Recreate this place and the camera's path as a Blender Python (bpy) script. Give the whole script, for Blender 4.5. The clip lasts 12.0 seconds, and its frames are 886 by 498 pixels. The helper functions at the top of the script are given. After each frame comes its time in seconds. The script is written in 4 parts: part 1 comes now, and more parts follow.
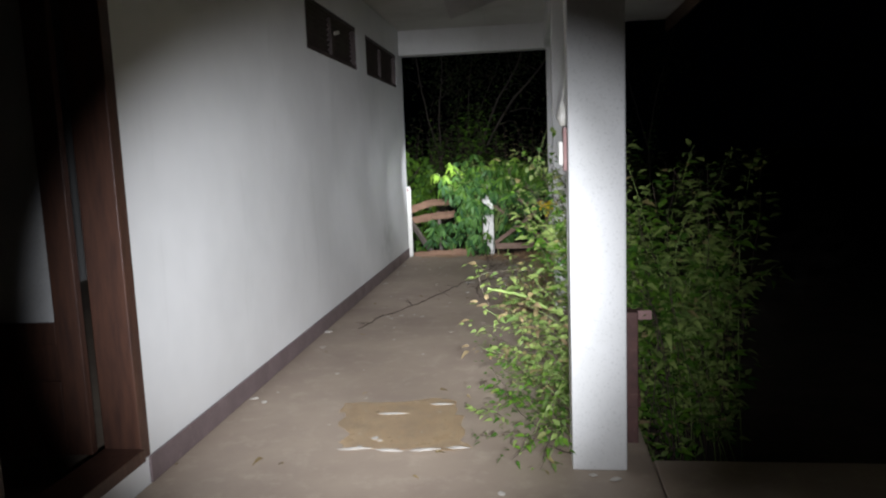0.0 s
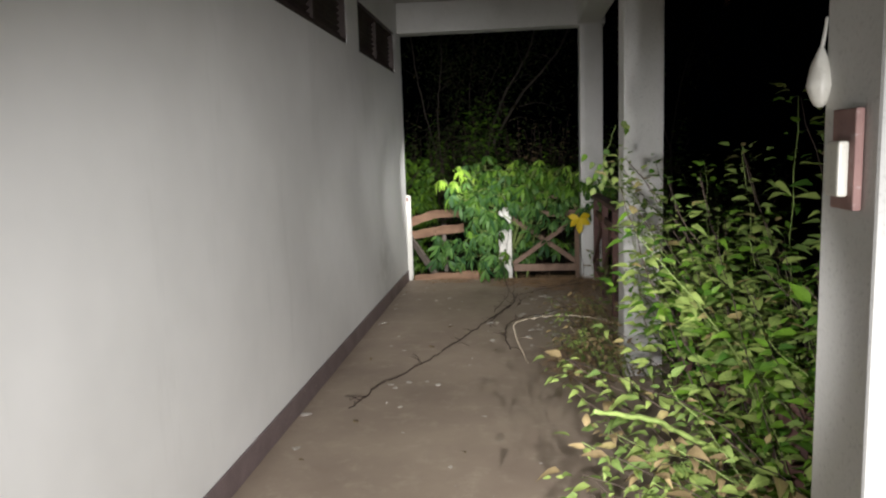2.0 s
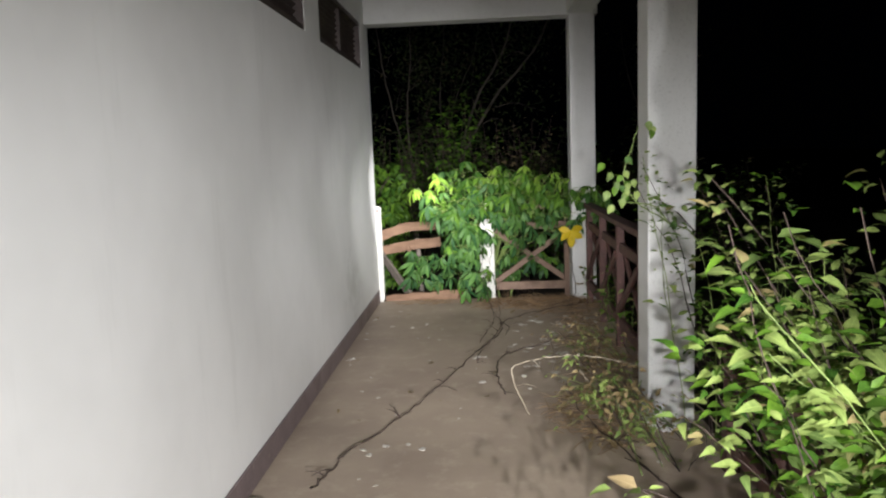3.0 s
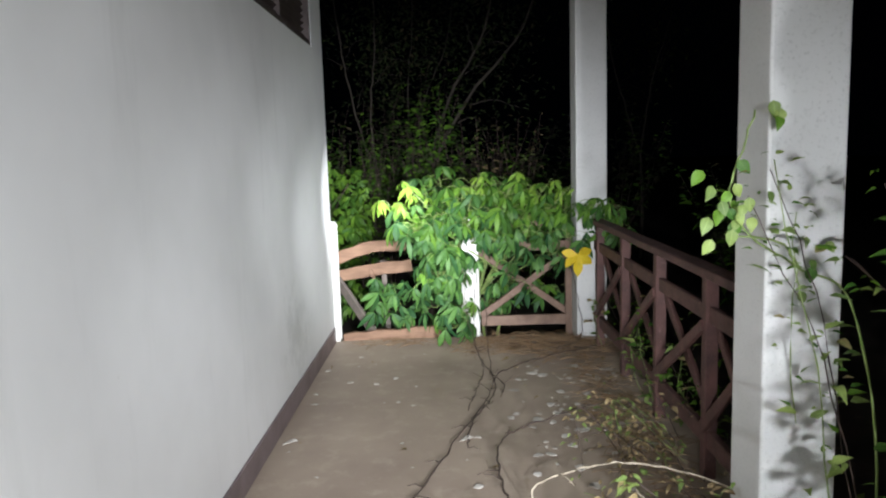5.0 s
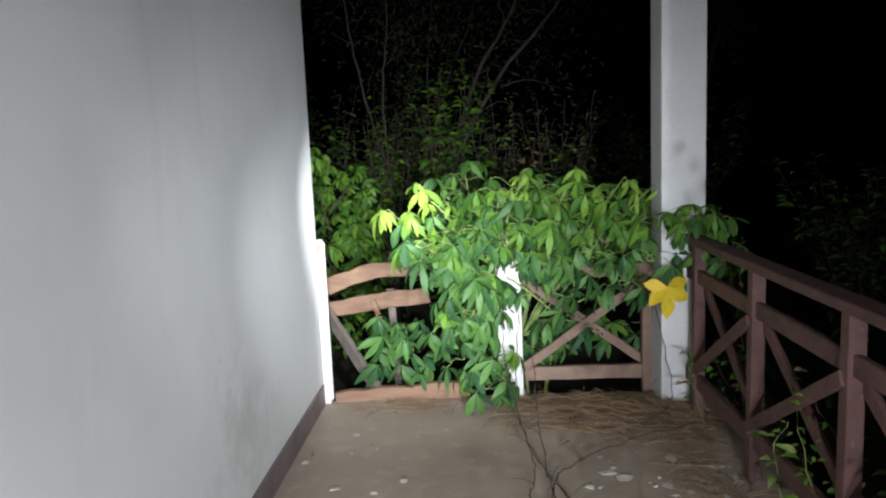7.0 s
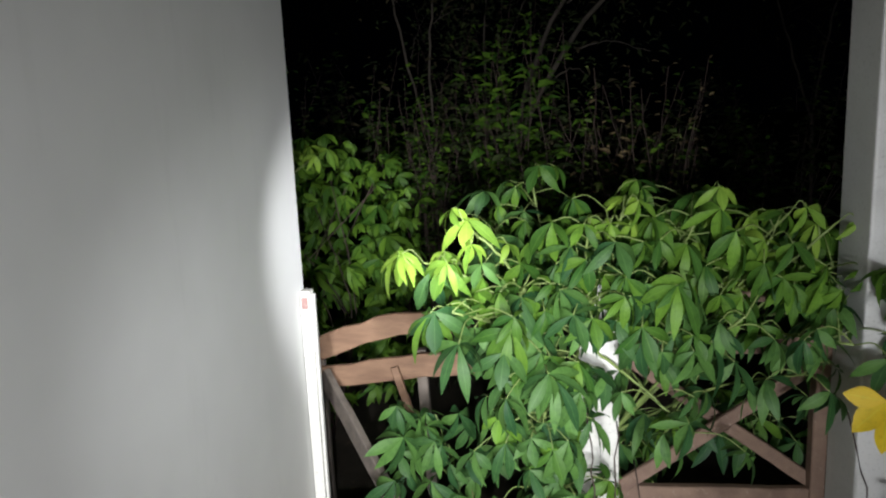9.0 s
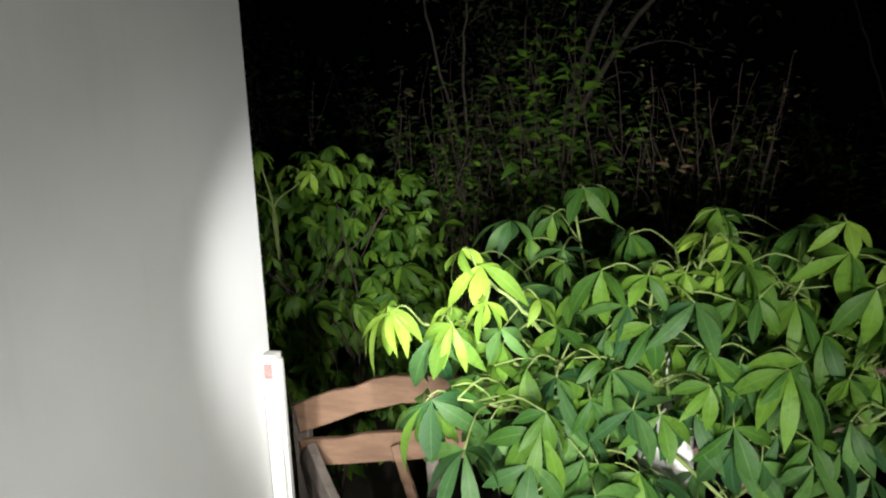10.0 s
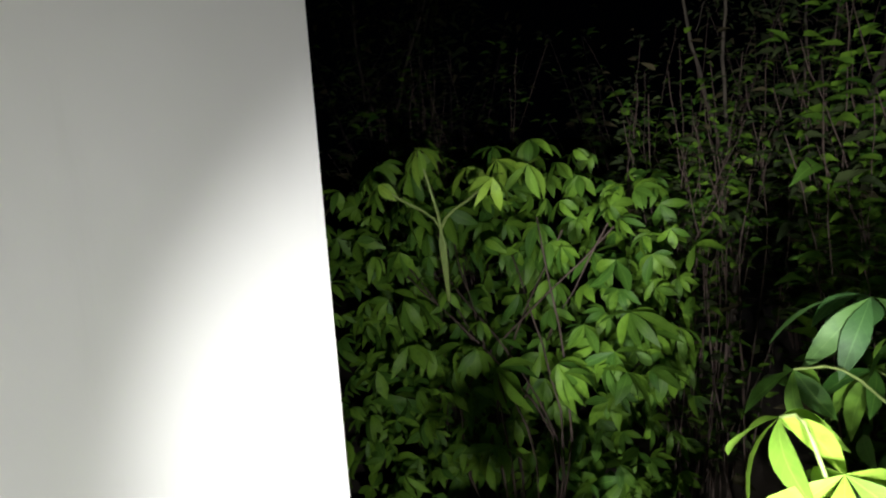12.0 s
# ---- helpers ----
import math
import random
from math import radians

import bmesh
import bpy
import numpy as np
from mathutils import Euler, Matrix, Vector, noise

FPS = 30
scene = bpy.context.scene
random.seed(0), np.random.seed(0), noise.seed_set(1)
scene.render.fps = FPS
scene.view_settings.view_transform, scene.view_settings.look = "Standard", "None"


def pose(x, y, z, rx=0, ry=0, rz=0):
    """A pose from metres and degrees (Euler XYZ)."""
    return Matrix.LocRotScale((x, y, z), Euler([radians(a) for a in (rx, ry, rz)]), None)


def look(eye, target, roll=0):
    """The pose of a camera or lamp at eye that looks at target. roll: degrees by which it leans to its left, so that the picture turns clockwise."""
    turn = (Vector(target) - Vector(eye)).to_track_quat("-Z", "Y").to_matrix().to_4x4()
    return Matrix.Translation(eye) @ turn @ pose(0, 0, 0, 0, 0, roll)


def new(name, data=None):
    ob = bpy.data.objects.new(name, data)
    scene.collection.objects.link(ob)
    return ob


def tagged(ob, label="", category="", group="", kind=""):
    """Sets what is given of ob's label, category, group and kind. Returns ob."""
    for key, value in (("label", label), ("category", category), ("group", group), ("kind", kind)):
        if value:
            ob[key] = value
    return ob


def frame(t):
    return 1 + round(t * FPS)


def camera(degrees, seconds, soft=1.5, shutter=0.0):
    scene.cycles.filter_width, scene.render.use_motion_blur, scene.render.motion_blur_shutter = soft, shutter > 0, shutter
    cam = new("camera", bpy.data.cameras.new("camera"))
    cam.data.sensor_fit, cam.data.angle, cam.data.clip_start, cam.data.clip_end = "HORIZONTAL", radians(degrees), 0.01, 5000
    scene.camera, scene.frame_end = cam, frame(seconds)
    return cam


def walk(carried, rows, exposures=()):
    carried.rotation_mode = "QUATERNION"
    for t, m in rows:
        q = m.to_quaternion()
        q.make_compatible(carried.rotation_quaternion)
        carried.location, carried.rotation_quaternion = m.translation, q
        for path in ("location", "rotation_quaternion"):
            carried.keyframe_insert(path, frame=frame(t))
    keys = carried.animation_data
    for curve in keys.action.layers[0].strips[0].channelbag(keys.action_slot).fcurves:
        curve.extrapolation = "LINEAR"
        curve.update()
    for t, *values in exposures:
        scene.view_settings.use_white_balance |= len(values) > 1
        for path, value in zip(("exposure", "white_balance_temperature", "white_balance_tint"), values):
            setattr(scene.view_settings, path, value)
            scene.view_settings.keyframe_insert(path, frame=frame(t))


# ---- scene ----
cam = camera(63.0, 12.0, soft=2.2)
PATH = [
    (0, (-0.054, 0.178, 1.46), (-0.306, 2.145, 1.196), -2.2),
    (0.5, (-0.275, 0.635, 1.524), (-0.482, 2.607, 1.261), -2.3),
    (1, (-0.35, 1.08, 1.49), (-0.593, 3.049, 1.238), -2.6),
    (1.5, (-0.387, 1.488, 1.529), (-0.669, 3.452, 1.277), -2.5),
    (2, (-0.535, 2.012, 1.496), (-0.746, 3.983, 1.227), -1.9),
    (2.5, (-0.65, 2.463, 1.545), (-0.808, 4.437, 1.264), -2.1),
    (3, (-0.713, 2.91, 1.53), (-0.831, 4.889, 1.264), -2.2),
    (3.5, (-0.784, 3.276, 1.538), (-0.916, 5.251, 1.258), -2.2),
    (5.3, (-0.865, 4.666, 1.495), (-0.874, 6.65, 1.24), -1.8),
    (5.5, (-0.87, 4.838, 1.485), (-0.882, 6.82, 1.222), -1.9),
    (6, (-0.897, 5.34, 1.504), (-0.9, 7.322, 1.237), -2.0),
    (6.5, (-0.893, 5.713, 1.493), (-0.916, 7.695, 1.23), -2.3),
    (7, (-0.897, 6.103, 1.502), (-0.983, 8.082, 1.228), -2.4),
    (7.2, (-0.919, 6.246, 1.49), (-1.033, 8.222, 1.204), -2.6),
    (8.8, (-0.955, 7.535, 1.652), (-1.146, 9.494, 1.298), -2.0),
    (9, (-0.94, 7.68, 1.636), (-1.188, 9.631, 1.276), -2.5),
    (9.5, (-0.942, 8.112, 1.620), (-1.258, 10.058, 1.286), -2.6),
    (10, (-0.928, 8.413, 1.617), (-1.297, 10.352, 1.293), -2.7),
    (10.5, (-0.876, 8.763, 1.622), (-1.406, 10.666, 1.312), -3.4),
    (11, (-0.913, 9.03, 1.591), (-1.653, 10.861, 1.278), -4.1),
    (11.5, (-1.076, 9.364, 1.583), (-1.96, 11.133, 1.285), -3.7),
    (12, (-1.177, 9.526, 1.592), (-2.145, 11.249, 1.284), -3.8),
]
EXPOSURES = [(0.0, 0.5, 6100, 11), (1.0, 0.25, 6200, 10), (2.0, 0.5, 6700, 10), (2.5, 0.9, 6800, 10), (3.0, 1.1, 6500, 10), (3.5, 0.95, 6300, 10), (5.5, 1.6, 6050, 9), (7.0, 1.35, 5950, 9), (9.0, 0.85, 6300, 9), (10.0, 1.0, 6600, 8), (10.5, 1.25, 6600, 8), (11.0, 1.5, 6600, 8), (12.0, 1.5, 6600, 8)]
walk(cam, [(t, look(eye, target, roll)) for t, eye, target, roll in PATH], EXPOSURES)

# ---- light: a moonless night, and the walker's torch standing at stations of the walk ----
world = bpy.data.worlds.new("night")
scene.world = world
world.use_nodes = True
bg = world.node_tree.nodes["Background"]
bg.inputs["Color"].default_value = (0.35, 0.5, 1.0, 1)
bg.inputs["Strength"].default_value = 0.00012


def torch(eye, target, watts, cone=66, blend=0.75):
    lamp = bpy.data.lights.new("torch", "SPOT")
    lamp.energy, lamp.spot_size, lamp.spot_blend = watts, radians(cone), blend
    lamp.shadow_soft_size, lamp.color = 0.02, (0.96, 0.955, 0.975)
    ob = new("torch", lamp)
    ob.matrix_world = look(eye, target)
    return ob


torch((0.10, -0.05, 1.42), (-1.50, 5.5, 0.50), 1150, 44, 1.0)
torch((-0.02, 0.45, 1.42), (-0.26, 3.75, 0.80), 215, 48, 1.0)
torch((-0.55, 2.55, 1.40), (-0.08, 5.4, 0.68), 190, 54, 1.0)
torch((-0.80, 4.00, 1.40), (-0.92, 9.2, 0.72), 205, 48, 1.0)
torch((-0.86, 5.90, 1.42), (-1.22, 10.4, 1.08), 125, 46, 1.0)
torch((-0.92, 7.40, 1.46), (-1.42, 10.50, 0.78), 110, 48, 1.0)
torch((-0.84, 8.45, 1.36), (-1.02, 10.10, 0.80), 42, 44, 1.0)
torch((-0.98, 9.42, 1.38), (-1.98, 11.15, 0.98), 56, 60, 1.0)


# ---- materials ----
def nodes_of(name):
    m = bpy.data.materials.new(name)
    m.use_nodes = True
    nt = m.node_tree
    return m, nt, nt.nodes["Principled BSDF"]


def add(nt, kind, **sockets):
    n = nt.nodes.new(kind)
    for k, v in sockets.items():
        n.inputs[k.replace("_", " ")].default_value = v
    return n


def ramp(nt, src, stops):
    r = nt.nodes.new("ShaderNodeValToRGB")
    e = r.color_ramp.elements
    while len(e) < len(stops):
        e.new(0.5)
    for el, (p, c) in zip(e, stops):
        el.position, el.color = p, (*c, 1)
    nt.links.new(src, r.inputs["Fac"])
    return r.outputs["Color"]


def mixed(nt, a, b, fac, mode="MIX"):
    n = nt.nodes.new("ShaderNodeMix")
    n.data_type, n.blend_type = "RGBA", mode
    for s, v in ((n.inputs[6], a), (n.inputs[7], b), (n.inputs[0], fac)):
        if hasattr(v, "is_linked"):
            nt.links.new(v, s)
        else:
            s.default_value = v if isinstance(v, (int, float)) else (*v, 1)
    return n.outputs[2]


def coords(nt, scale=(1, 1, 1)):
    g = nt.nodes.new("ShaderNodeNewGeometry")
    mp = nt.nodes.new("ShaderNodeMapping")
    mp.inputs["Scale"].default_value = scale
    nt.links.new(g.outputs["Position"], mp.inputs["Vector"])
    return mp.outputs["Vector"]


def noise_of(nt, vec, scale, detail=6, rough=0.6):
    n = add(nt, "ShaderNodeTexNoise", Scale=scale, Detail=detail, Roughness=rough)
    nt.links.new(vec, n.inputs["Vector"])
    return n.outputs["Fac"]


def bump(nt, b, height, strength, distance=0.01):
    n = add(nt, "ShaderNodeBump", Strength=strength, Distance=distance)
    nt.links.new(height, n.inputs["Height"])
    nt.links.new(n.outputs["Normal"], b.inputs["Normal"])


def surface(name, base, dark, spots=None, rough=0.7, scale=3.0, fine=60, grain=(1, 1, 1), relief=0.25, blotch=(0.35, 0.7)):
    """Two-scale mottled surface: base with dark blotches, optional spots of another colour, and fine relief."""
    m, nt, b = nodes_of(name)
    v = coords(nt, grain)
    big = noise_of(nt, v, scale)
    small = noise_of(nt, v, fine, 4)
    col = mixed(nt, base, dark, ramp(nt, big, [(blotch[0], (0, 0, 0)), (blotch[1], (1, 1, 1))]))
    col = mixed(nt, col, tuple(c * 0.7 for c in dark), ramp(nt, small, [(0.55, (0, 0, 0)), (0.8, (0.7, 0.7, 0.7))]))
    if spots:
        sp = noise_of(nt, v, scale * 4.3, 8, 0.7)
        col = mixed(nt, col, spots, ramp(nt, sp, [(0.6, (0, 0, 0)), (0.68, (0.8, 0.8, 0.8))]))
    nt.links.new(col, b.inputs["Base Color"])
    r = nt.nodes.new("ShaderNodeMapRange")
    r.inputs["To Min"].default_value, r.inputs["To Max"].default_value = rough - 0.12, min(1, rough + 0.12)
    nt.links.new(big, r.inputs["Value"])
    nt.links.new(r.outputs["Result"], b.inputs["Roughness"])
    bump(nt, b, small, relief, 0.004)
    return m


def plaster_material():
    """White emulsion on render: faint trowel waves, runs of damp low down near the far end, grime specks."""
    m, nt, b = nodes_of("white_plaster")
    v = coords(nt)
    big = noise_of(nt, v, 0.9, 4)
    col = mixed(nt, (0.78, 0.78, 0.76), (0.66, 0.66, 0.64), ramp(nt, big, [(0.35, (0, 0, 0)), (0.75, (1, 1, 1))]))
    streaks = noise_of(nt, coords(nt, (2.2, 2.2, 0.35)), 2.4, 7, 0.65)
    col = mixed(nt, col, (0.50, 0.50, 0.47), ramp(nt, streaks, [(0.56, (0, 0, 0)), (0.78, (0.3, 0.3, 0.3))]))
    speck = noise_of(nt, v, 9.0, 9, 0.75)
    col = mixed(nt, col, (0.40, 0.37, 0.33), ramp(nt, speck, [(0.70, (0, 0, 0)), (0.76, (0.7, 0.7, 0.7))]))
    near = nt.nodes.new("ShaderNodeVectorMath")
    near.operation = "DISTANCE"
    nt.links.new(coords(nt, (1, 1, 1.3)), near.inputs[0])
    near.inputs[1].default_value = (-1.84, 8.85, 0.55)
    damp = add(nt, "ShaderNodeMath")
    damp.operation = "MULTIPLY_ADD"
    damp.inputs[1].default_value, damp.inputs[2].default_value = -0.45, 0.40
    nt.links.new(near.outputs["Value"], damp.inputs[0])
    total = add(nt, "ShaderNodeMath")
    nt.links.new(damp.outputs[0], total.inputs[0])
    nt.links.new(noise_of(nt, v, 4.5, 8, 0.7), total.inputs[1])
    col = mixed(nt, col, (0.46, 0.46, 0.43), ramp(nt, total.outputs[0], [(0.72, (0, 0, 0)), (0.95, (0.55, 0.55, 0.55))]))
    nt.links.new(col, b.inputs["Base Color"])
    b.inputs["Roughness"].default_value = 0.62
    waves = noise_of(nt, v, 5.0, 3)
    grain = noise_of(nt, v, 140.0, 3)
    h = add(nt, "ShaderNodeMath")
    h.operation = "MULTIPLY_ADD"
    h.inputs[1].default_value = 0.12
    nt.links.new(grain, h.inputs[0])
    nt.links.new(waves, h.inputs[2])
    bump(nt, b, h.outputs[0], 0.14, 0.006)
    return m


def floor_material():
    """Brown-red cement floor, dusty, with pale scuffs and fine cracks."""
    m, nt, b = nodes_of("cement_floor")
    v = coords(nt)
    big = noise_of(nt, v, 1.3, 6)
    mid = noise_of(nt, v, 7.0, 8, 0.7)
    col = mixed(nt, (0.42, 0.34, 0.26), (0.32, 0.25, 0.195), ramp(nt, big, [(0.35, (0, 0, 0)), (0.68, (1, 1, 1))]))
    col = mixed(nt, col, (0.5, 0.42, 0.33), ramp(nt, mid, [(0.52, (0, 0, 0)), (0.75, (0.8, 0.8, 0.8))]))
    fleck = noise_of(nt, v, 34.0, 4, 0.6)
    col = mixed(nt, col, (0.5, 0.47, 0.42), ramp(nt, fleck, [(0.71, (0, 0, 0)), (0.75, (0.8, 0.8, 0.8))]))
    nt.links.new(col, b.inputs["Base Color"])
    b.inputs["Roughness"].default_value = 0.6
    bump(nt, b, noise_of(nt, v, 90.0, 5), 0.3, 0.004)
    return m


def leaf_material(name, light, deep, dry=None, dryness=0.0, gloss=0.56):
    """Leaf blade with veined relief; the hue varies from leaf to leaf; light passes through it."""
    m, nt, b = nodes_of(name)
    g = nt.nodes.new("ShaderNodeNewGeometry")
    o = nt.nodes.new("ShaderNodeObjectInfo")
    s = nt.nodes.new("ShaderNodeMath")
    s.operation = "ADD"
    nt.links.new(g.outputs["Random Per Island"], s.inputs[0])
    nt.links.new(o.outputs["Random"], s.inputs[1])
    f = nt.nodes.new("ShaderNodeMath")
    f.operation = "FRACT"
    nt.links.new(s.outputs[0], f.inputs[0])
    stops = [(0.0, deep), (0.75, light), (1.0, tuple(c * 1.35 for c in light))]
    if dry:
        stops = [(0.0, dry), (dryness, dry), (dryness + 0.04, deep), (0.85, light)]
    col = ramp(nt, f.outputs[0], stops)
    v = coords(nt)
    n = noise_of(nt, v, 45.0, 4)
    col = mixed(nt, col, tuple(c * 0.6 for c in deep), ramp(nt, n, [(0.5, (0, 0, 0)), (0.8, (0.6, 0.6, 0.6))]))
    # midrib and slanting side veins, a shade lighter than the blade
    uvn = nt.nodes.new("ShaderNodeUVMap")
    sep = nt.nodes.new("ShaderNodeSeparateXYZ")
    nt.links.new(uvn.outputs["UV"], sep.inputs[0])

    def calc(op, a, c):
        k = nt.nodes.new("ShaderNodeMath")
        k.operation = op
        for s_, v_ in zip(k.inputs, (a, c)):
            if hasattr(v_, "is_linked"):
                nt.links.new(v_, s_)
            else:
                s_.default_value = v_
        return k.outputs[0]

    off = calc("ABSOLUTE", calc("SUBTRACT", sep.outputs["X"], 0.5), 0)
    rib = calc("LESS_THAN", off, 0.035)
    side = calc("LESS_THAN", calc("FRACT", calc("SUBTRACT", calc("MULTIPLY", sep.outputs["Y"], 8.0), calc("MULTIPLY", off, 3.0)), 0), 0.10)
    veins = calc("MAXIMUM", calc("MULTIPLY", rib, 0.22), calc("MULTIPLY", side, 0.08))
    col = mixed(nt, col, tuple(min(0.8, c * 1.7 + 0.04) for c in light), veins)
    nt.links.new(col, b.inputs["Base Color"])
    b.inputs["Roughness"].default_value = gloss
    b.inputs["Specular IOR Level"].default_value = 0.35
    bump(nt, b, noise_of(nt, v, 120.0, 2), 0.25, 0.002)
    tr = nt.nodes.new("ShaderNodeBsdfTranslucent")
    nt.links.new(col, tr.inputs["Color"])
    mx = nt.nodes.new("ShaderNodeMixShader")
    mx.inputs[0].default_value = 0.32
    nt.links.new(b.outputs[0], mx.inputs[1])
    nt.links.new(tr.outputs[0], mx.inputs[2])
    nt.links.new(mx.outputs[0], nt.nodes["Material Output"].inputs["Surface"])
    return m


PLASTER = plaster_material()
CEMENT = floor_material()
COLUMN = surface("white_column_paint", (0.64, 0.64, 0.62), (0.54, 0.54, 0.51), None, 0.6, 2.0, 90, relief=0.2, blotch=(0.45, 0.8))
SKIRT = surface("red_brown_skirting_paint", (0.19, 0.145, 0.145), (0.14, 0.105, 0.105), (0.27, 0.22, 0.20), 0.5, 5, 70)
CEIL = surface("ceiling_board_paint", (0.55, 0.54, 0.52), (0.40, 0.39, 0.37), None, 0.75, 1.2, 50, blotch=(0.4, 0.75))
DARKWOOD = surface("dark_varnished_wood", (0.085, 0.040, 0.026), (0.045, 0.022, 0.016), None, 0.42, 6, 90, (6, 6, 0.8))
REDWOOD = surface("red_brown_weathered_wood", (0.125, 0.058, 0.048), (0.065, 0.034, 0.03), (0.2, 0.12, 0.10), 0.7, 5, 80, (2, 2, 2))
ROTWOOD = surface("orange_brown_bare_wood", (0.27, 0.16, 0.095), (0.17, 0.095, 0.058), (0.10, 0.065, 0.045), 0.75, 4, 90, (1, 6, 6))
BROWNWOOD = surface("weathered_brown_wood", (0.23, 0.15, 0.105), (0.15, 0.095, 0.07), (0.30, 0.23, 0.18), 0.75, 5, 80, (2, 2, 2))
GREYWOOD = surface("grey_weathered_wood", (0.17, 0.14, 0.115), (0.10, 0.085, 0.07), (0.24, 0.2, 0.17), 0.8, 5, 90, (3, 3, 3))
VENT = surface("dark_vent_wood", (0.05, 0.032, 0.026), (0.03, 0.02, 0.018), None, 0.6, 6, 80)
WHITEPOST = surface("white_gloss_paint", (0.68, 0.67, 0.62), (0.55, 0.53, 0.47), (0.34, 0.30, 0.25), 0.5, 5, 70, blotch=(0.5, 0.85))
PLASTIC = surface("aged_white_plastic", (0.75, 0.74, 0.68), (0.62, 0.6, 0.53), None, 0.4, 6, 60)
BOARD = surface("pale_cardboard", (0.74, 0.58, 0.37), (0.6, 0.47, 0.31), (0.8, 0.74, 0.62), 0.3, 5, 70)
SOIL = surface("dark_soil_and_litter", (0.07, 0.055, 0.04), (0.035, 0.03, 0.022), (0.13, 0.10, 0.065), 0.95, 2.0, 30, relief=0.8)
CABLE = surface("pale_dry_twig", (0.42, 0.36, 0.27), (0.30, 0.25, 0.18), None, 0.5, 10, 80)
VINE = surface("dry_dark_vine", (0.075, 0.05, 0.038), (0.045, 0.03, 0.025), None, 0.8, 12, 90)
STRAW = surface("dry_straw", (0.27, 0.17, 0.085), (0.15, 0.095, 0.05), None, 0.8, 12, 90)
PAPER = surface("pale_flake", (0.66, 0.63, 0.57), (0.5, 0.46, 0.4), None, 0.8, 20, 90)
STEM = surface("green_stem", (0.24, 0.32, 0.09), (0.15, 0.21, 0.06), None, 0.55, 8, 60)
FADED = surface("faded_pink_wood", (0.34, 0.20, 0.18), (0.24, 0.14, 0.13), (0.45, 0.36, 0.33), 0.7, 8, 80)
BARK = surface("grey_bark", (0.09, 0.075, 0.055), (0.05, 0.042, 0.035), (0.13, 0.115, 0.09), 0.9, 5, 60, relief=0.7)
CLOTH = surface("pale_curtain_and_pane_reflection", (0.55, 0.56, 0.55), (0.45, 0.45, 0.44), None, 0.9, 3, 120)
ROOF = surface("weathered_roof_sheet", (0.2, 0.19, 0.18), (0.12, 0.1, 0.09), None, 0.8, 3, 60)
LEAF_CASSAVA = leaf_material("cassava_leaf", (0.09, 0.195, 0.042), (0.024, 0.085, 0.028))
LEAF_TOP = leaf_material("upper_cassava_leaf", (0.12, 0.24, 0.026), (0.036, 0.115, 0.018))
LEAF_YOUNG = leaf_material("young_cassava_leaf", (0.25, 0.40, 0.048), (0.15, 0.29, 0.035))
LEAF_PALE = leaf_material("pale_weed_leaf", (0.31, 0.40, 0.11), (0.13, 0.21, 0.055), (0.36, 0.29, 0.13), 0.05, 0.55)
LEAF_BUSH = leaf_material("bush_leaf", (0.12, 0.235, 0.022), (0.045, 0.125, 0.016))
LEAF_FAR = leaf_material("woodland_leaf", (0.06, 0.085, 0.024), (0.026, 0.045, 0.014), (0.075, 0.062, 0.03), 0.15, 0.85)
LEAF_YELLOW = leaf_material("yellow_leaf", (0.80, 0.60, 0.03), (0.74, 0.52, 0.02))
LEAF_DEAD = leaf_material("dead_leaf", (0.34, 0.26, 0.13), (0.18, 0.13, 0.065), None, 0, 0.75)


def glass_material():
    m, nt, b = nodes_of("window_glass")
    b.inputs["Transmission Weight"].default_value = 1.0
    b.inputs["Roughness"].default_value = 0.06
    b.inputs["IOR"].default_value = 1.45
    b.inputs["Base Color"].default_value = (0.8, 0.82, 0.8, 1)
    return m


GLASS = glass_material()


# ---- building helpers ----
def mesh_of(name, bm, material, smooth=False):
    me = bpy.data.meshes.new(name)
    bm.to_mesh(me)
    bm.free()
    for m in (material if isinstance(material, (list, tuple)) else [material]):
        me.materials.append(m)
    if smooth:
        for p in me.polygons:
            p.use_smooth = True
    return me


def part(name, bm, material, parent, label="", smooth=False):
    ob = new(name, mesh_of(name, bm, material, smooth))
    ob.parent = parent
    if label:
        tagged(ob, label)
    return ob


def thing(name, at, label, category, group="", kind=""):
    ob = new(name)
    ob.location = at
    ob.empty_display_size = 0.1
    return tagged(ob, label, category, group, kind)


def solid(name, bm, material, label, category, kind="", smooth=False, group=""):
    return tagged(new(name, mesh_of(name, bm, material, smooth)), label, category, group, kind)


def box(bm, lo, hi, bevel=0.0, turn=None):
    c = [(a + b) / 2 for a, b in zip(lo, hi)]
    s = [max(b - a, 1e-4) for a, b in zip(lo, hi)]
    m = Matrix.Translation(c) @ (turn or Matrix()) @ Matrix.Diagonal((*s, 1))
    made = bmesh.ops.create_cube(bm, size=1, matrix=m)
    if bevel:
        es = list({e for v in made["verts"] for e in v.link_edges})
        bmesh.ops.bevel(bm, geom=es, offset=bevel, segments=2, affect="EDGES", profile=0.6)
    return bm


def block(lo, hi, bevel=0.0):
    return box(bmesh.new(), lo, hi, bevel)


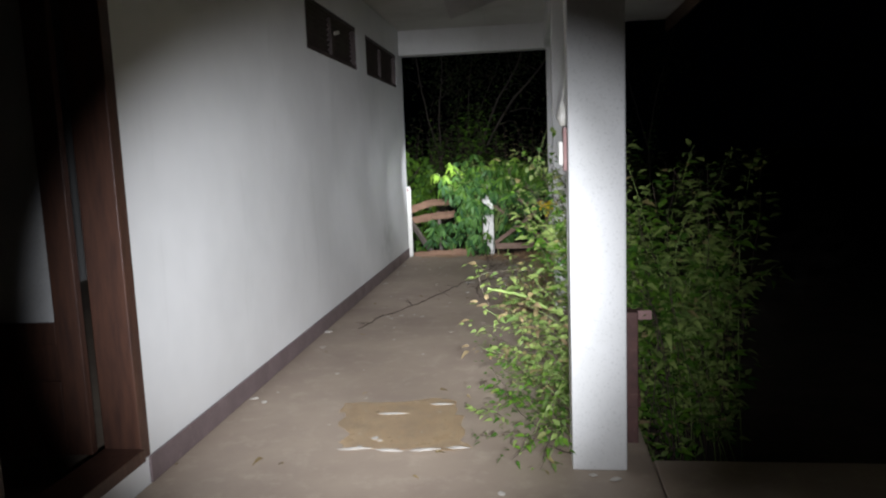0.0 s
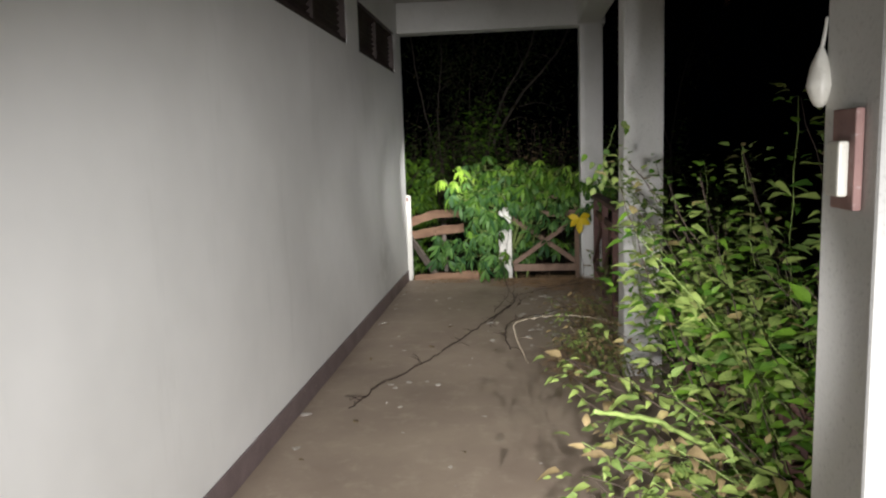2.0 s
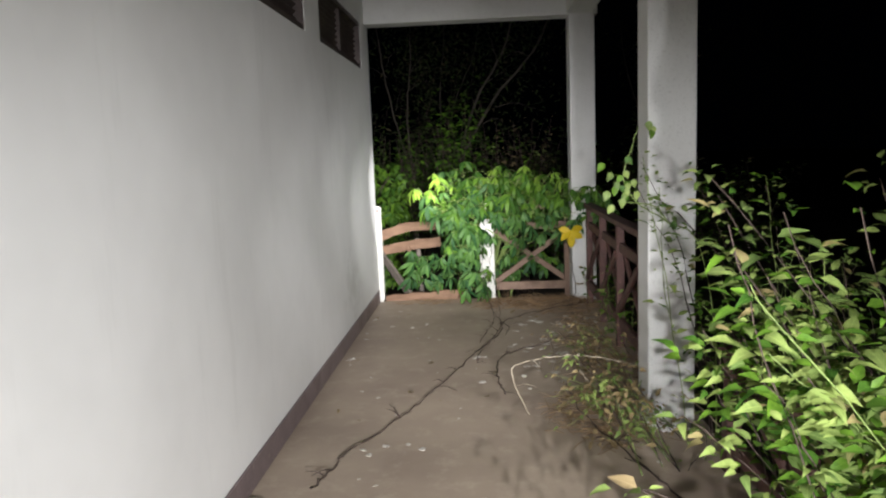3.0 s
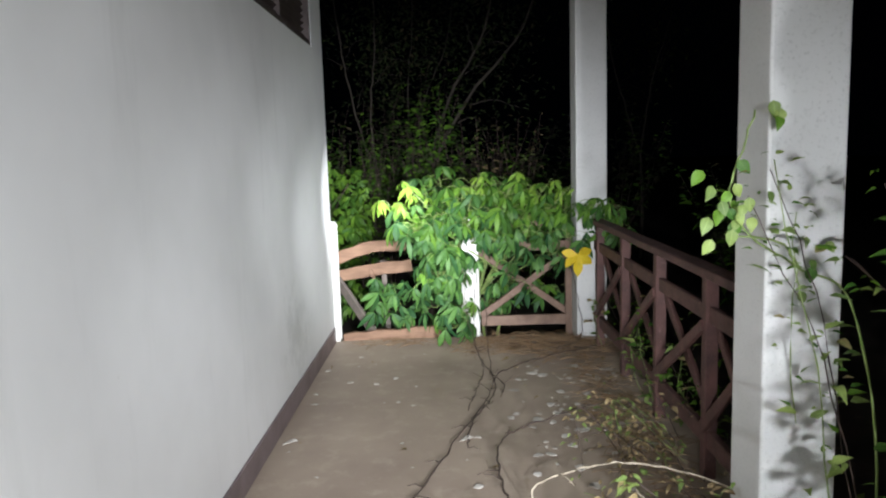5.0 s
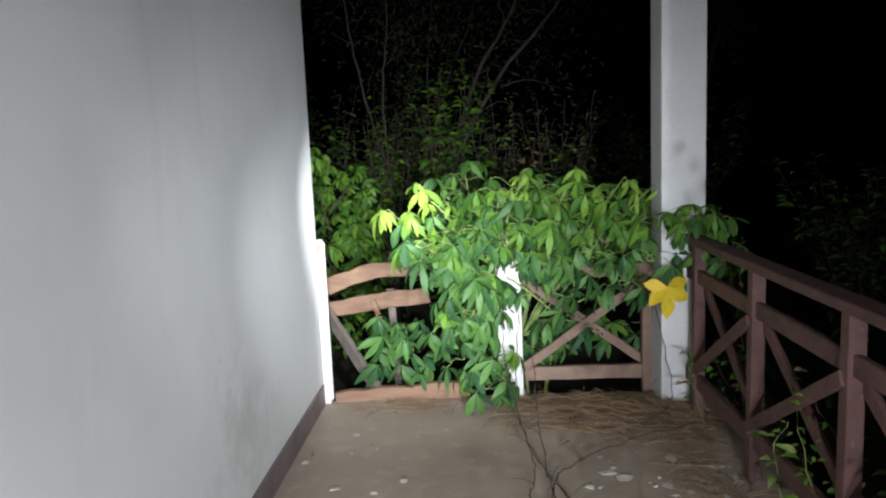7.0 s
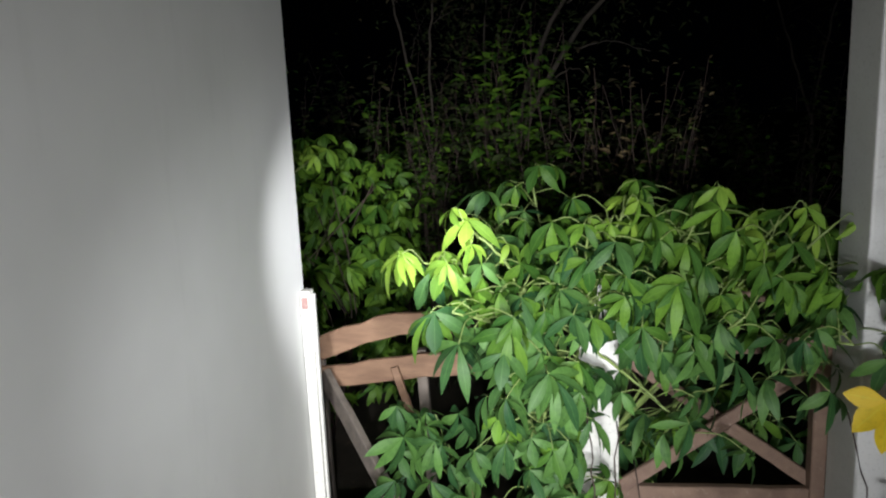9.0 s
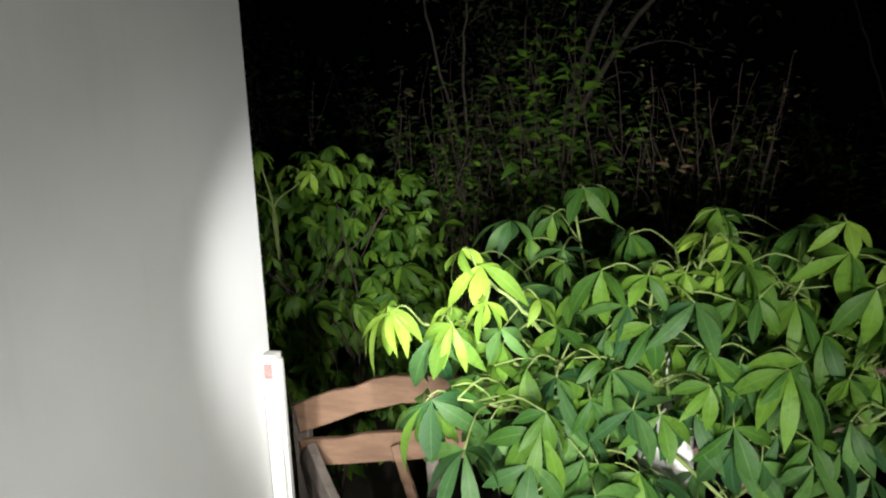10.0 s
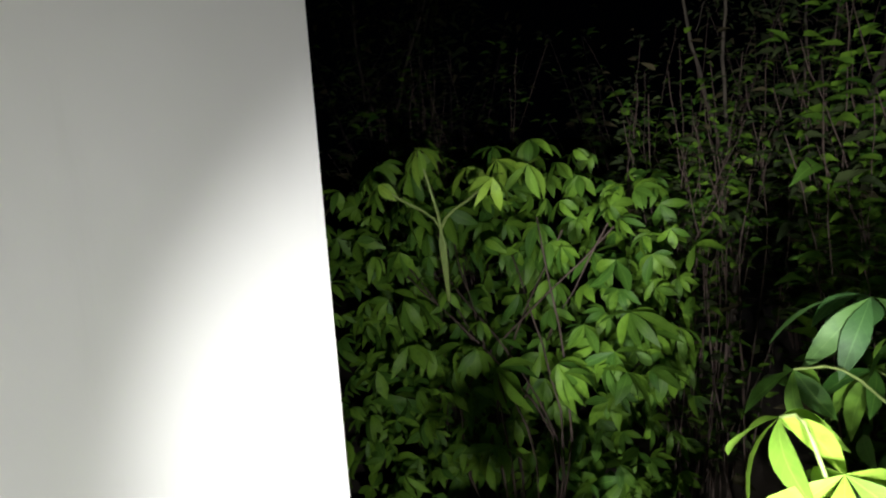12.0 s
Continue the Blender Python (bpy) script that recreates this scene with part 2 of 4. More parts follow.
def board(a, b, width, thick, up=(0, 0, 1), rough=0.0, seed=0, bevel=0.004, bow=0.0):
    """A board from a to b; its width lies along 'up'. rough: unevenness of its edges; bow: sag or rise in the middle."""
    rng = random.Random(seed)
    a, b, up = Vector(a), Vector(b), Vector(up)
    d = (b - a)
    x = d.normalized()
    side = x.cross(up).normalized()
    up = side.cross(x).normalized()
    bm = bmesh.new()
    n = 9 if rough or bow else 1
    rings = []
    for i in range(n + 1):
        f = i / n
        c = a + d * f + up * (bow * math.sin(math.pi * f))
        w1 = width / 2 * (1 + rng.uniform(-rough, rough))
        w2 = width / 2 * (1 + rng.uniform(-rough, rough))
        e = min(bevel, thick * 0.3)
        ring = []
        for u, s in ((w1, thick / 2 - e), (w1 - e, thick / 2), (-w2 + e, thick / 2), (-w2, thick / 2 - e),
                     (-w2, -thick / 2 + e), (-w2 + e, -thick / 2), (w1 - e, -thick / 2), (w1, -thick / 2 + e)):
            ring.append(bm.verts.new(c + up * u + side * s))
        rings.append(ring)
    for r, q in zip(rings, rings[1:]):
        for k in range(8):
            bm.faces.new((r[k], r[(k + 1) % 8], q[(k + 1) % 8], q[k]))
    bm.faces.new(rings[0][::-1])
    bm.faces.new(rings[-1])
    bmesh.ops.recalc_face_normals(bm, faces=bm.faces)
    return bm


def tube(bm, pts, r0, r1=None, sides=6):
    """A tapering tube along points."""
    pts = [Vector(p) for p in pts]
    r1 = r0 if r1 is None else r1
    rings = []
    for i, p in enumerate(pts):
        d = (pts[min(i + 1, len(pts) - 1)] - pts[max(i - 1, 0)]).normalized()
        u = d.orthogonal().normalized()
        w = d.cross(u)
        r = r0 + (r1 - r0) * i / max(1, len(pts) - 1)
        rings.append([bm.verts.new(p + (u * math.cos(k * math.tau / sides) + w * math.sin(k * math.tau / sides)) * r) for k in range(sides)])
    for a, b in zip(rings, rings[1:]):
        # match the ring starts so that the tube does not twist
        s = min(range(sides), key=lambda k: (b[k].co - a[0].co).length)
        for k in range(sides):
            bm.faces.new((a[k], a[(k + 1) % sides], b[(k + 1 + s) % sides], b[(k + s) % sides]))
    bm.faces.new(rings[0][::-1])
    bm.faces.new(rings[-1])
    return bm


def curve_pts(keys, steps=8, wobble=0.0, seed=0):
    """Points along a smooth line through the keys."""
    rng = random.Random(seed)
    k = [Vector(p) for p in keys]
    k = [k[0] * 2 - k[1]] + k + [k[-1] * 2 - k[-2]]
    out = []
    for i in range(1, len(k) - 2):
        for j in range(steps):
            t = j / steps
            a, b, c, d = k[i - 1:i + 3]
            p = 0.5 * ((2 * b) + (c - a) * t + (2 * a - 5 * b + 4 * c - d) * t * t + (3 * b - a - 3 * c + d) * t ** 3)
            out.append(p + Vector([rng.uniform(-wobble, wobble) for _ in range(3)]))
    out.append(k[-2])
    return out


def blade(bm, m, length, width, droop=0.25, fold=0.25, n=4, mat=0, tip=0.55):
    """One leaf blade along +y of m, normal +z: folded along the midrib, drooping to its tip."""
    uv = bm.loops.layers.uv.verify()
    mid, lf, rt, at = [], [], [], {}
    for i in range(n + 1):
        f = i / n
        w = width / 2 * (math.sin(math.pi * min(1, f ** tip)) if 0 < f < 1 else 0)
        y, z = length * f * (1 - 0.25 * droop * f), -droop * length * f * f
        mid.append(bm.verts.new(m @ Vector((0, y, z))))
        at[mid[-1]] = (0.5, f)
        if 0 < i < n:
            lf.append(bm.verts.new(m @ Vector((-w, y, z + fold * w))))
            rt.append(bm.verts.new(m @ Vector((w, y, z + fold * w))))
            at[lf[-1]], at[rt[-1]] = (0.0, f), (1.0, f)
    for i in range(n):
        for s, flip in ((lf, True), (rt, False)):
            if i == 0:
                vs = [mid[0], s[0], mid[1]]
            elif i == n - 1:
                vs = [mid[i], s[i - 1], mid[n]]
            else:
                vs = [mid[i], s[i - 1], s[i], mid[i + 1]]
            fc = bm.faces.new(vs if flip else vs[::-1])
            fc.material_index = mat
            fc.smooth = True
            for lp in fc.loops:
                lp[uv].uv = at[lp.vert]


# ---- the large structure ----
WX = -1.84           # face of the white wall
END = 10.30          # end of the veranda floor
WEND = 10.36         # end of the white wall
CZ = 3.12            # underside of the ceiling
DOOR = (1.62, 3.15)  # window-door in the wall
VENTS = ((5.99, 7.69), (8.13, 9.90))
VZ = (2.34, 2.77)


def wall_with_openings():
    bm = bmesh.new()
    T = WX - 0.16
    box(bm, (T, -3.0, -0.4), (WX, DOOR[0], CZ))
    box(bm, (T, DOOR[0], 2.45), (WX, DOOR[1], CZ))
    box(bm, (T, DOOR[0], -0.4), (WX, DOOR[1], 0.14))
    box(bm, (T, DOOR[1], -0.4), (WX, WEND, VZ[0]))
    box(bm, (T, DOOR[1], VZ[1]), (WX, WEND, CZ))
    for a, b in ((DOOR[1], VENTS[0][0]), (VENTS[0][1], VENTS[1][0]), (VENTS[1][1], WEND)):
        box(bm, (T, a, VZ[0]), (WX, b, VZ[1]))
    bmesh.ops.remove_doubles(bm, verts=bm.verts, dist=0.0005)
    return bm


solid("wall_west", wall_with_openings(), PLASTER, "long white plastered veranda wall with damp stains", "wall", "structure")
solid("wall_north", block((WX - 4.0, WEND - 0.16, -0.4), (WX - 0.165, WEND, CZ)), PLASTER, "white plastered end wall of the house", "wall", "structure")
solid("wall_south", block((WX - 4.0, -3.2, -0.4), (3.2, -3.005, CZ)), PLASTER, "plain white wall closing the porch", "wall", "structure")
solid("wall_inner", block((WX - 4.2, -3.0, -0.4), (WX - 4.005, END, CZ)), PLASTER, "plain wall inside the dark room", "wall", "structure")
solid("floor_inner", block((WX - 4.0, -3.0, -0.42), (WX - 0.165, END - 0.165, 0.0)), CEMENT, "bare cement floor of the dark room", "floor", "structure")
solid("floor", block((WX + 0.0005, -3.0, -0.45), (0.47, END + 0.045, 0.0), 0.012), CEMENT, "brown cement veranda floor, dusty and littered", "floor", "structure")
solid("floor_porch", block((0.475, -3.0, -0.45), (3.2, 3.50, -0.004), 0.012), CEMENT, "brown cement porch floor beside the veranda", "floor", "structure")
solid("ledge", block((-0.92, END + 0.049, -0.45), (0.47, END + 0.22, -0.05), 0.012), CEMENT, "low cement ledge carrying the end railing", "ledge", "structure")
solid("baseboard", block((WX + 0.001, DOOR[1] + 0.005, 0.001), (WX + 0.014, END - 0.03, 0.128), 0.004), SKIRT, "dark red-brown painted skirting band", "skirting", "structure")
solid("baseboard", block((WX + 0.001, -2.9, 0.001), (WX + 0.014, DOOR[0] - 0.005, 0.128), 0.004), SKIRT, "dark red-brown painted skirting band", "skirting", "structure")

g = 60
solid("ground", block((-g, -g, -0.75), (g, 160, -0.45)), SOIL, "dark soil with leaf litter", "ground", "structure")


def ceiling_mesh():
    bm = bmesh.new()
    y = -3.0
    while y < END:
        for x0, x1 in ((WX, -0.63), (-0.63, 0.59), (0.59, 1.75)):
            box(bm, (x0 + 0.004, y + 0.004, CZ), (x1 - 0.004, min(y + 1.22, END + 0.3) - 0.004, CZ + 0.012))
        y += 1.22
    box(bm, (WX - 4.2, -3.2, CZ + 0.016), (1.77, END + 0.3, CZ + 0.08))
    return bm


solid("ceiling", ceiling_mesh(), CEIL, "grey-white boarded veranda ceiling with open joints", "ceiling", "structure")
solid("roof", block((-6.2, -3.4, CZ + 0.085), (1.85, END + 0.5, CZ + 0.16)), ROOF, "weathered roof sheet over the veranda", "roof", "structure")
solid("trim", block((1.775, -3.2, CZ - 0.14), (1.805, END + 0.35, CZ + 0.08), 0.004), DARKWOOD, "dark wooden eaves board", "eaves board", "structure")
solid("beam_end", block((WX + 0.002, END - 0.16, 2.79), (0.42, END + 0.06, CZ - 0.003), 0.006), COLUMN, "white painted beam across the veranda end", "beam", "structure")
solid("beam_side", block((0.125, -3.0, 2.80), (0.365, END - 0.165, CZ - 0.003), 0.006), COLUMN, "white painted beam along the veranda posts", "beam", "structure")


def pillar(x, y0, base, label):
    p = thing("veranda_pillar", (x, y0 + 0.125, base), label, "pillar", "veranda pillars")
    p_mesh = block((-0.122, -0.122, 0), (0.122, 0.122, 2.797 - base), 0.010)
    shaft = part("shaft", p_mesh, COLUMN, p)
    return p


pillar(0.219, 3.36, 0.0, "square white painted pillar with a switch on its side")
pillar(0.245, 6.66, 0.0, "square white painted pillar overgrown by weeds")
pillar(0.272, END - 0.15, 0.0, "square white painted corner pillar by the railing")


def switch_box():
    s = thing("wall_switch", (0.0955, 3.47, 1.42), "white switch on a red-brown wooden backplate", "switch")
    s.location = (0.0955, 3.47, 1.42)
    part("backplate", block((-0.016, -0.05, -0.06), (0, 0.05, 0.13), 0.004), FADED, s)
    part("rocker", block((-0.036, -0.03, -0.035), (-0.0165, 0.03, 0.07), 0.006), PLASTIC, s, "aged white plastic switch body")
    return s


switch_box()


def hanging_bag():
    """A small crumpled bag tied to the back edge of the pillar."""
    b = thing("plastic_bag", (0.085, 3.60, 1.62), "small crumpled white plastic bag tied to the pillar", "bag")
    bm = bmesh.new()
    bmesh.ops.create_icosphere(bm, subdivisions=3, radius=1.0)
    for v in bm.verts:
        taper = 0.55 + 0.45 * min(1, max(0, (0.8 - v.co.z) / 1.2))
        crease = 1 + 0.22 * noise.noise(v.co * 2.6) + 0.10 * noise.noise(v.co * 7)
        v.co = Vector((v.co.x * 0.026 * taper * crease, v.co.y * 0.030 * taper * crease, v.co.z * 0.062))
    part("bag", bm, PLASTIC, b, smooth=True)
    bm = bmesh.new()
    tube(bm, curve_pts([(0, 0, 0.055), (0.006, 0.0, 0.09), (0.011, 0.005, 0.12)], 4), 0.004, 0.003, 6)
    part("knot", bm, PLASTIC, b, smooth=True)


hanging_bag()


# ---- the window-door and the vents ----
def window_door():
    w = thing("door_1", (WX - 0.08, (DOOR[0] + DOOR[1]) / 2, 0.14), "dark wooden glazed double door, one leaf open inwards", "door", kind="structure")
    h, half = 2.305, (DOOR[1] - DOOR[0]) / 2 - 0.003
    fr = 0.075
    for name, lo, hi in (("door_frame", (-0.075, half - fr, 0), (0.10, half, h)), ("door_frame", (-0.075, -half, 0), (0.10, -half + fr, h)),
                         ("door_frame", (-0.075, -half + fr, h - fr), (0.10, half - fr, h)), ("sill", (-0.075, -half + fr, 0), (0.12, half - fr, 0.06))):
        part(name, block(lo, hi, 0.006), DARKWOOD, w)
    a, b = -half + fr + 0.004, half - fr - 0.004
    st = 0.11
    for k, (y0, y1) in enumerate(((a, (a + b) / 2 - 0.002), ((a + b) / 2 + 0.002, b))):
        leaf = part("door_leaf", block((-0.05, y0, 0.064), (-0.008, y0 + st, h - fr - 0.004), 0.004), DARKWOOD, w)
        part("stile", block((-0.05, y1 - st, 0.064), (-0.008, y1, h - fr - 0.004), 0.004), DARKWOOD, leaf)
        part("rail", block((-0.05, y0 + st, 0.064), (-0.010, y1 - st, 0.40), 0.004), DARKWOOD, leaf)
        part("rail", block((-0.05, y0 + st, 0.56), (-0.010, y1 - st, 0.66), 0.004), DARKWOOD, leaf)
        part("rail", block((-0.05, y0 + st, h - fr - 0.16), (-0.010, y1 - st, h - fr - 0.004), 0.004), DARKWOOD, leaf)
        part("lower_panel", block((-0.04, y0 + st, 0.40), (-0.022, y1 - st, 0.56)), DARKWOOD, leaf)
        # the open leaf's pane is opaque and pale: a reflection in the glass, painted on
        pane = part("pane", block((-0.033, y0 + st, 0.66), (-0.027, y1 - st, h - fr - 0.16)), GLASS if k == 0 else CLOTH, leaf, "" if k == 0 else "glass pane with its pale reflection put into the colour")
        pane.visible_shadow = False
        if k == 1:
            # this leaf stands open, swung into the dark room
            hinge = Matrix.Translation((-0.085, y1 - 0.004, 0))
            leaf.matrix_basis = hinge @ Matrix.Rotation(radians(-86), 4, "Z") @ hinge.inverted()
            continue
        bm = bmesh.new()
        cols = [bm.verts.new((-0.13 + 0.018 * math.sin(i * 1.1), y0 + 0.03 + (y1 - y0 - 0.06) * i / 24, z)) for z in (0.62, 2.2) for i in range(25)]
        for i in range(24):
            bm.faces.new((cols[i], cols[i + 1], cols[26 + i], cols[25 + i]))
        bmesh.ops.solidify(bm, geom=bm.faces[:], thickness=0.003)
        c = solid("curtain", bm, CLOTH, "pale cloth curtain behind the door glass", "curtain", group="door curtains")
        c.location = w.location
    return w


window_door()


def vent(y0, y1, label):
    v = thing("louvre_vent", (WX - 0.08, (y0 + y1) / 2, VZ[0]), label, "vent", "high wall vents")
    half, h = (y1 - y0) / 2 - 0.003, VZ[1] - VZ[0]
    for lo, hi in (((-0.05, -half, 0.003), (0.078, -half + 0.04, h - 0.003)), ((-0.05, half - 0.04, 0.003), (0.078, half, h - 0.003)),
                   ((-0.05, -half + 0.04, 0.003), (0.076, half - 0.04, 0.04)), ((-0.05, -half + 0.04, h - 0.04), (0.076, half - 0.04, h - 0.003)),
                   ((-0.05, -0.018, 0.04), (0.06, 0.018, h - 0.04))):
        part("vent_frame", block(lo, hi, 0.004), VENT, v)
    n = 8
    for i in range(n):
        z = 0.06 + (h - 0.12) * i / (n - 1)
        for s0, s1 in ((-half + 0.041, -0.019), (0.019, half - 0.041)):
            part("slat", board((0.02, s0, z), (0.02, s1, z), 0.055, 0.008, (0.75, 0, 0.66)), VENT, v)
    part("backing", block((-0.06, -half, 0.003), (-0.052, half, h - 0.003)), VENT, v)
    return v


vent(*VENTS[0], "dark brown wooden louvre vent, with a torn scrap")
vent(*VENTS[1], "dark brown wooden louvre vent near the wall end")
bm = bmesh.new()
box(bm, (WX - 0.03, 6.95, 2.60), (WX - 0.022, 7.13, 2.635), 0.002, pose(0, 0, 0, 12, 0, 0))
solid("pale_scrap", bm, PAPER, "white paper scrap caught in the vent", "paper")


# ---- railings ----
def rail_run(a, b, posts, label, seed, top=0.960, width=0.095, lift=0.0, wood=None):
    """A red-brown timber railing from a to b along the floor: top rail, second rail, bottom rail, posts, crossed braces."""
    a, b = Vector(a), Vector(b)
    r = thing("wooden_railing", (a + b) / 2, label, "railing", "veranda railings")
    o = (a + b) / 2
    la, lb = a - o, b - o
    up = Vector((0, 0, 1))
    d = (lb - la)
    part("top_rail", board(la + up * top, lb + up * top, 0.04, width, up, 0.05, seed), wood or REDWOOD, r)
    part("middle_rail", board(la + up * (top - 0.19), lb + up * (top - 0.19), 0.075, 0.03, up, 0.06, seed + 1), wood or REDWOOD, r)
    part("bottom_rail", board(la + up * (0.13 + lift), lb + up * (0.13 + lift), 0.085, 0.035, up, 0.06, seed + 2), wood or REDWOOD, r)
    side = d.normalized().cross(up) * 0.030
    at = [la + d * f for f in posts]
    for i, p in enumerate(at):
        part("post", board(p, p + up * (top - 0.022), 0.058, 0.058, d, 0.04, seed + 10 + i), wood or REDWOOD, r)
    ends = [la] + at + [lb]
    for i, (p, q) in enumerate(zip(ends, ends[1:])):
        if (q - p).length < 0.25:
            continue
        part("brace", board(p + side + up * (0.18 + lift), q + side + up * (top - 0.24), 0.054, 0.024, up, 0.08, seed + 30 + i), wood or REDWOOD, r)
        part("brace", board(p - side + up * (top - 0.24), q - side + up * (0.18 + lift), 0.054, 0.024, up, 0.08, seed + 60 + i), wood or REDWOOD, r)
    return r


rail_run((0.30, 6.98, 0.0), (0.30, 10.14, 0.0), (0.02, 0.20, 0.446, 0.696, 0.947), "red-brown timber railing with crossed braces, weathered", 100, lift=0.06)


def broken_railing():
    """The run between the first two pillars: its top rail is gone, short posts and slumped boards stand in the weeds."""
    r = thing("wooden_railing", (0.40, 5.2, 0.0), "broken red-brown timber railing slumped among weeds", "railing", "veranda railings")
    o = Vector(r.location)
    P = lambda x, y, z: Vector((x, y, z)) - o
    for k, (y, h, lean) in enumerate(((3.72, 0.66, 0.0), (4.55, 0.58, 0.03), (5.40, 0.62, -0.02), (6.20, 0.61, 0.02))):
        part("post", board(P(0.40, y, 0), P(0.40 + lean, y + lean, h), 0.072, 0.07, (0, 1, 0), 0.05, 210 + k), REDWOOD, r)
    part("bottom_rail", board(P(0.40, 3.68, 0.14), P(0.41, 6.30, 0.12), 0.085, 0.035, (0, 0, 1), 0.06, 220), REDWOOD, r)
    part("fallen_rail", board(P(0.36, 6.12, 0.63), P(0.50, 5.45, 0.10), 0.10, 0.045, (1, 0, 0), 0.08, 221), REDWOOD, r)
    part("fallen_rail", board(P(0.47, 3.80, 0.62), P(0.52, 5.30, 0.34), 0.09, 0.045, (1, 0, 0), 0.08, 222), FADED, r, "faded slumped rail")
    for k, (a, b) in enumerate(((3.76, 4.52), (4.58, 5.38), (5.44, 6.17))):
        part("brace", board(P(0.445, a, 0.18), P(0.445, b, 0.52), 0.062, 0.024, (0, 0, 1), 0.08, 230 + k), REDWOOD, r)


broken_railing()
rail_run((-0.61, END + 0.13, -0.05), (0.145, END + 0.13, -0.05), (0.98,), "short faded timber railing at the veranda end", 300, 0.98, 0.07, 0.03, BROWNWOOD)

mp = thing("white_newel_post", (-0.70, END + 0.13, -0.05), "white painted wooden newel post under leaves", "post")
part("shaft", block((-0.075, -0.06, 0), (0.075, 0.06, 1.01), 0.008), WHITEPOST, mp)
part("cap", block((-0.085, -0.07, 1.011), (0.085, 0.07, 1.05), 0.010), WHITEPOST, mp)
part("foot", block((-0.095, -0.08, 0.0), (0.095, 0.08, 0.035), 0.006), WHITEPOST, mp)

st = thing("white_batten", (WX + 0.024, END + 0.02, 0.0), "white painted batten standing at the wall corner", "batten")
part("batten", block((-0.02, -0.028, 0.0), (0.022, 0.02, 1.0), 0.004), WHITEPOST, st)
part("bead", block((0.0225, -0.016, 0.02), (0.034, 0.006, 0.985), 0.003), WHITEPOST, st)
part("screw_plate", block((-0.012, -0.034, 0.93), (0.012, -0.0285, 0.975), 0.002), FADED, st)


def broken_panel():
    """A fallen timber frame beyond the veranda end."""
    f = thing("broken_wooden_frame", (-1.6, 10.75, -0.45), "broken bare timber frame leaning beyond the floor edge", "wooden frame")
    o = Vector(f.location)
    P = lambda x, y, z: Vector((x, y, z)) - o
    part("upper_board", board(P(-1.95, 10.79, 0.60), P(-1.22, 10.73, 0.74), 0.10, 0.03, (0, 0, 1), 0.16, 5, bow=0.05), ROTWOOD, f, "warped orange-brown board")
    part("lower_board", board(P(-1.94, 10.79, 0.46), P(-1.20, 10.73, 0.56), 0.105, 0.03, (0, 0, 1), 0.16, 6, bow=0.015), ROTWOOD, f, "warped orange-brown board")
    part("leg", board(P(-1.94, 10.81, -0.45), P(-1.95, 10.82, 0.64), 0.06, 0.045, (1, 0, 0), 0.06, 7), GREYWOOD, f)
    part("leg", board(P(-1.42, 10.80, -0.45), P(-1.46, 10.80, 0.60), 0.05, 0.04, (1, 0, 0), 0.06, 8), GREYWOOD, f)
    part("brace", board(P(-1.90, 10.74, 0.50), P(-1.50, 10.36, 0.02), 0.085, 0.035, (0, 0, 1), 0.08, 9), GREYWOOD, f, "grey weathered diagonal plank")
    part("stick", board(P(-1.57, 10.72, 0.54), P(-1.50, 10.68, 0.34), 0.035, 0.025, (1, 0, 0), 0.1, 10), ROTWOOD, f)
    return f


broken_panel()
step = thing("wooden_step", (-1.35, END + 0.09, -0.45), "rotten orange-brown timber step at the floor edge", "step")
part("riser", board((-0.42, -0.05, 0.43), (0.40, -0.02, 0.47), 0.16, 0.05, (0, 0, 1), 0.12, 21), ROTWOOD, step)
part("tread", board((-0.42, 0.10, 0.30), (0.40, 0.12, 0.30), 0.24, 0.04, (0, 1, 0), 0.06, 22), ROTWOOD, step)
part("support", block((-0.40, 0.0, 0.0), (-0.33, 0.18, 0.28), 0.005), ROTWOOD, step)
part("support", block((0.31, 0.0, 0.0), (0.38, 0.18, 0.28), 0.005), ROTWOOD, step)

# ---- plants ----
def frame_at(p, normal, spin):
    """A pose at p whose z is the normal, turned by spin radians about it."""
    q = Vector(normal).normalized().to_track_quat("Z", "Y")
    return Matrix.Translation(p) @ q.to_matrix().to_4x4() @ Matrix.Rotation(spin, 4, "Z")


def palmate(lobes, length, width, seed, hang=1.0):
    """A hand-shaped compound leaf: lobes radiate from the stalk's tip and hang like an umbrella's ribs."""
    rng = random.Random(seed)
    bm = bmesh.new()
    for i in range(lobes):
        a = (i - (lobes - 1) / 2) * (270 / lobes) * rng.uniform(0.88, 1.12)
        k = 1 - 0.28 * abs(i - (lobes - 1) / 2) / ((lobes - 1) / 2)
        tilt = -hang * rng.uniform(8, 52)
        m = Matrix.Rotation(radians(a), 4, "Z") @ Matrix.Rotation(radians(tilt), 4, "X") @ Matrix.Rotation(radians(rng.uniform(-32, 32)), 4, "Y")
        blade(bm, m, length * k * rng.uniform(0.82, 1.12), width * rng.uniform(0.8, 1.15) * (0.65 + 0.35 * k), hang * rng.uniform(0.15, 0.75), rng.uniform(0.1, 0.35), 7, tip=rng.uniform(0.95, 1.25))
    return bm


def palm_meshes(name, mat, length, width, n=5):
    return [mesh_of(name, palmate((5, 7, 6, 5, 7)[i % 5], length * (0.85 + 0.1 * (i % 4)), width, 40 + i), mat, True) for i in range(n)]


CASSAVA = palm_meshes("cassava_leaf", LEAF_CASSAVA, 0.18, 0.044, 8)
TOPLEAF = palm_meshes("cassava_leaf", LEAF_TOP, 0.175, 0.042, 6)
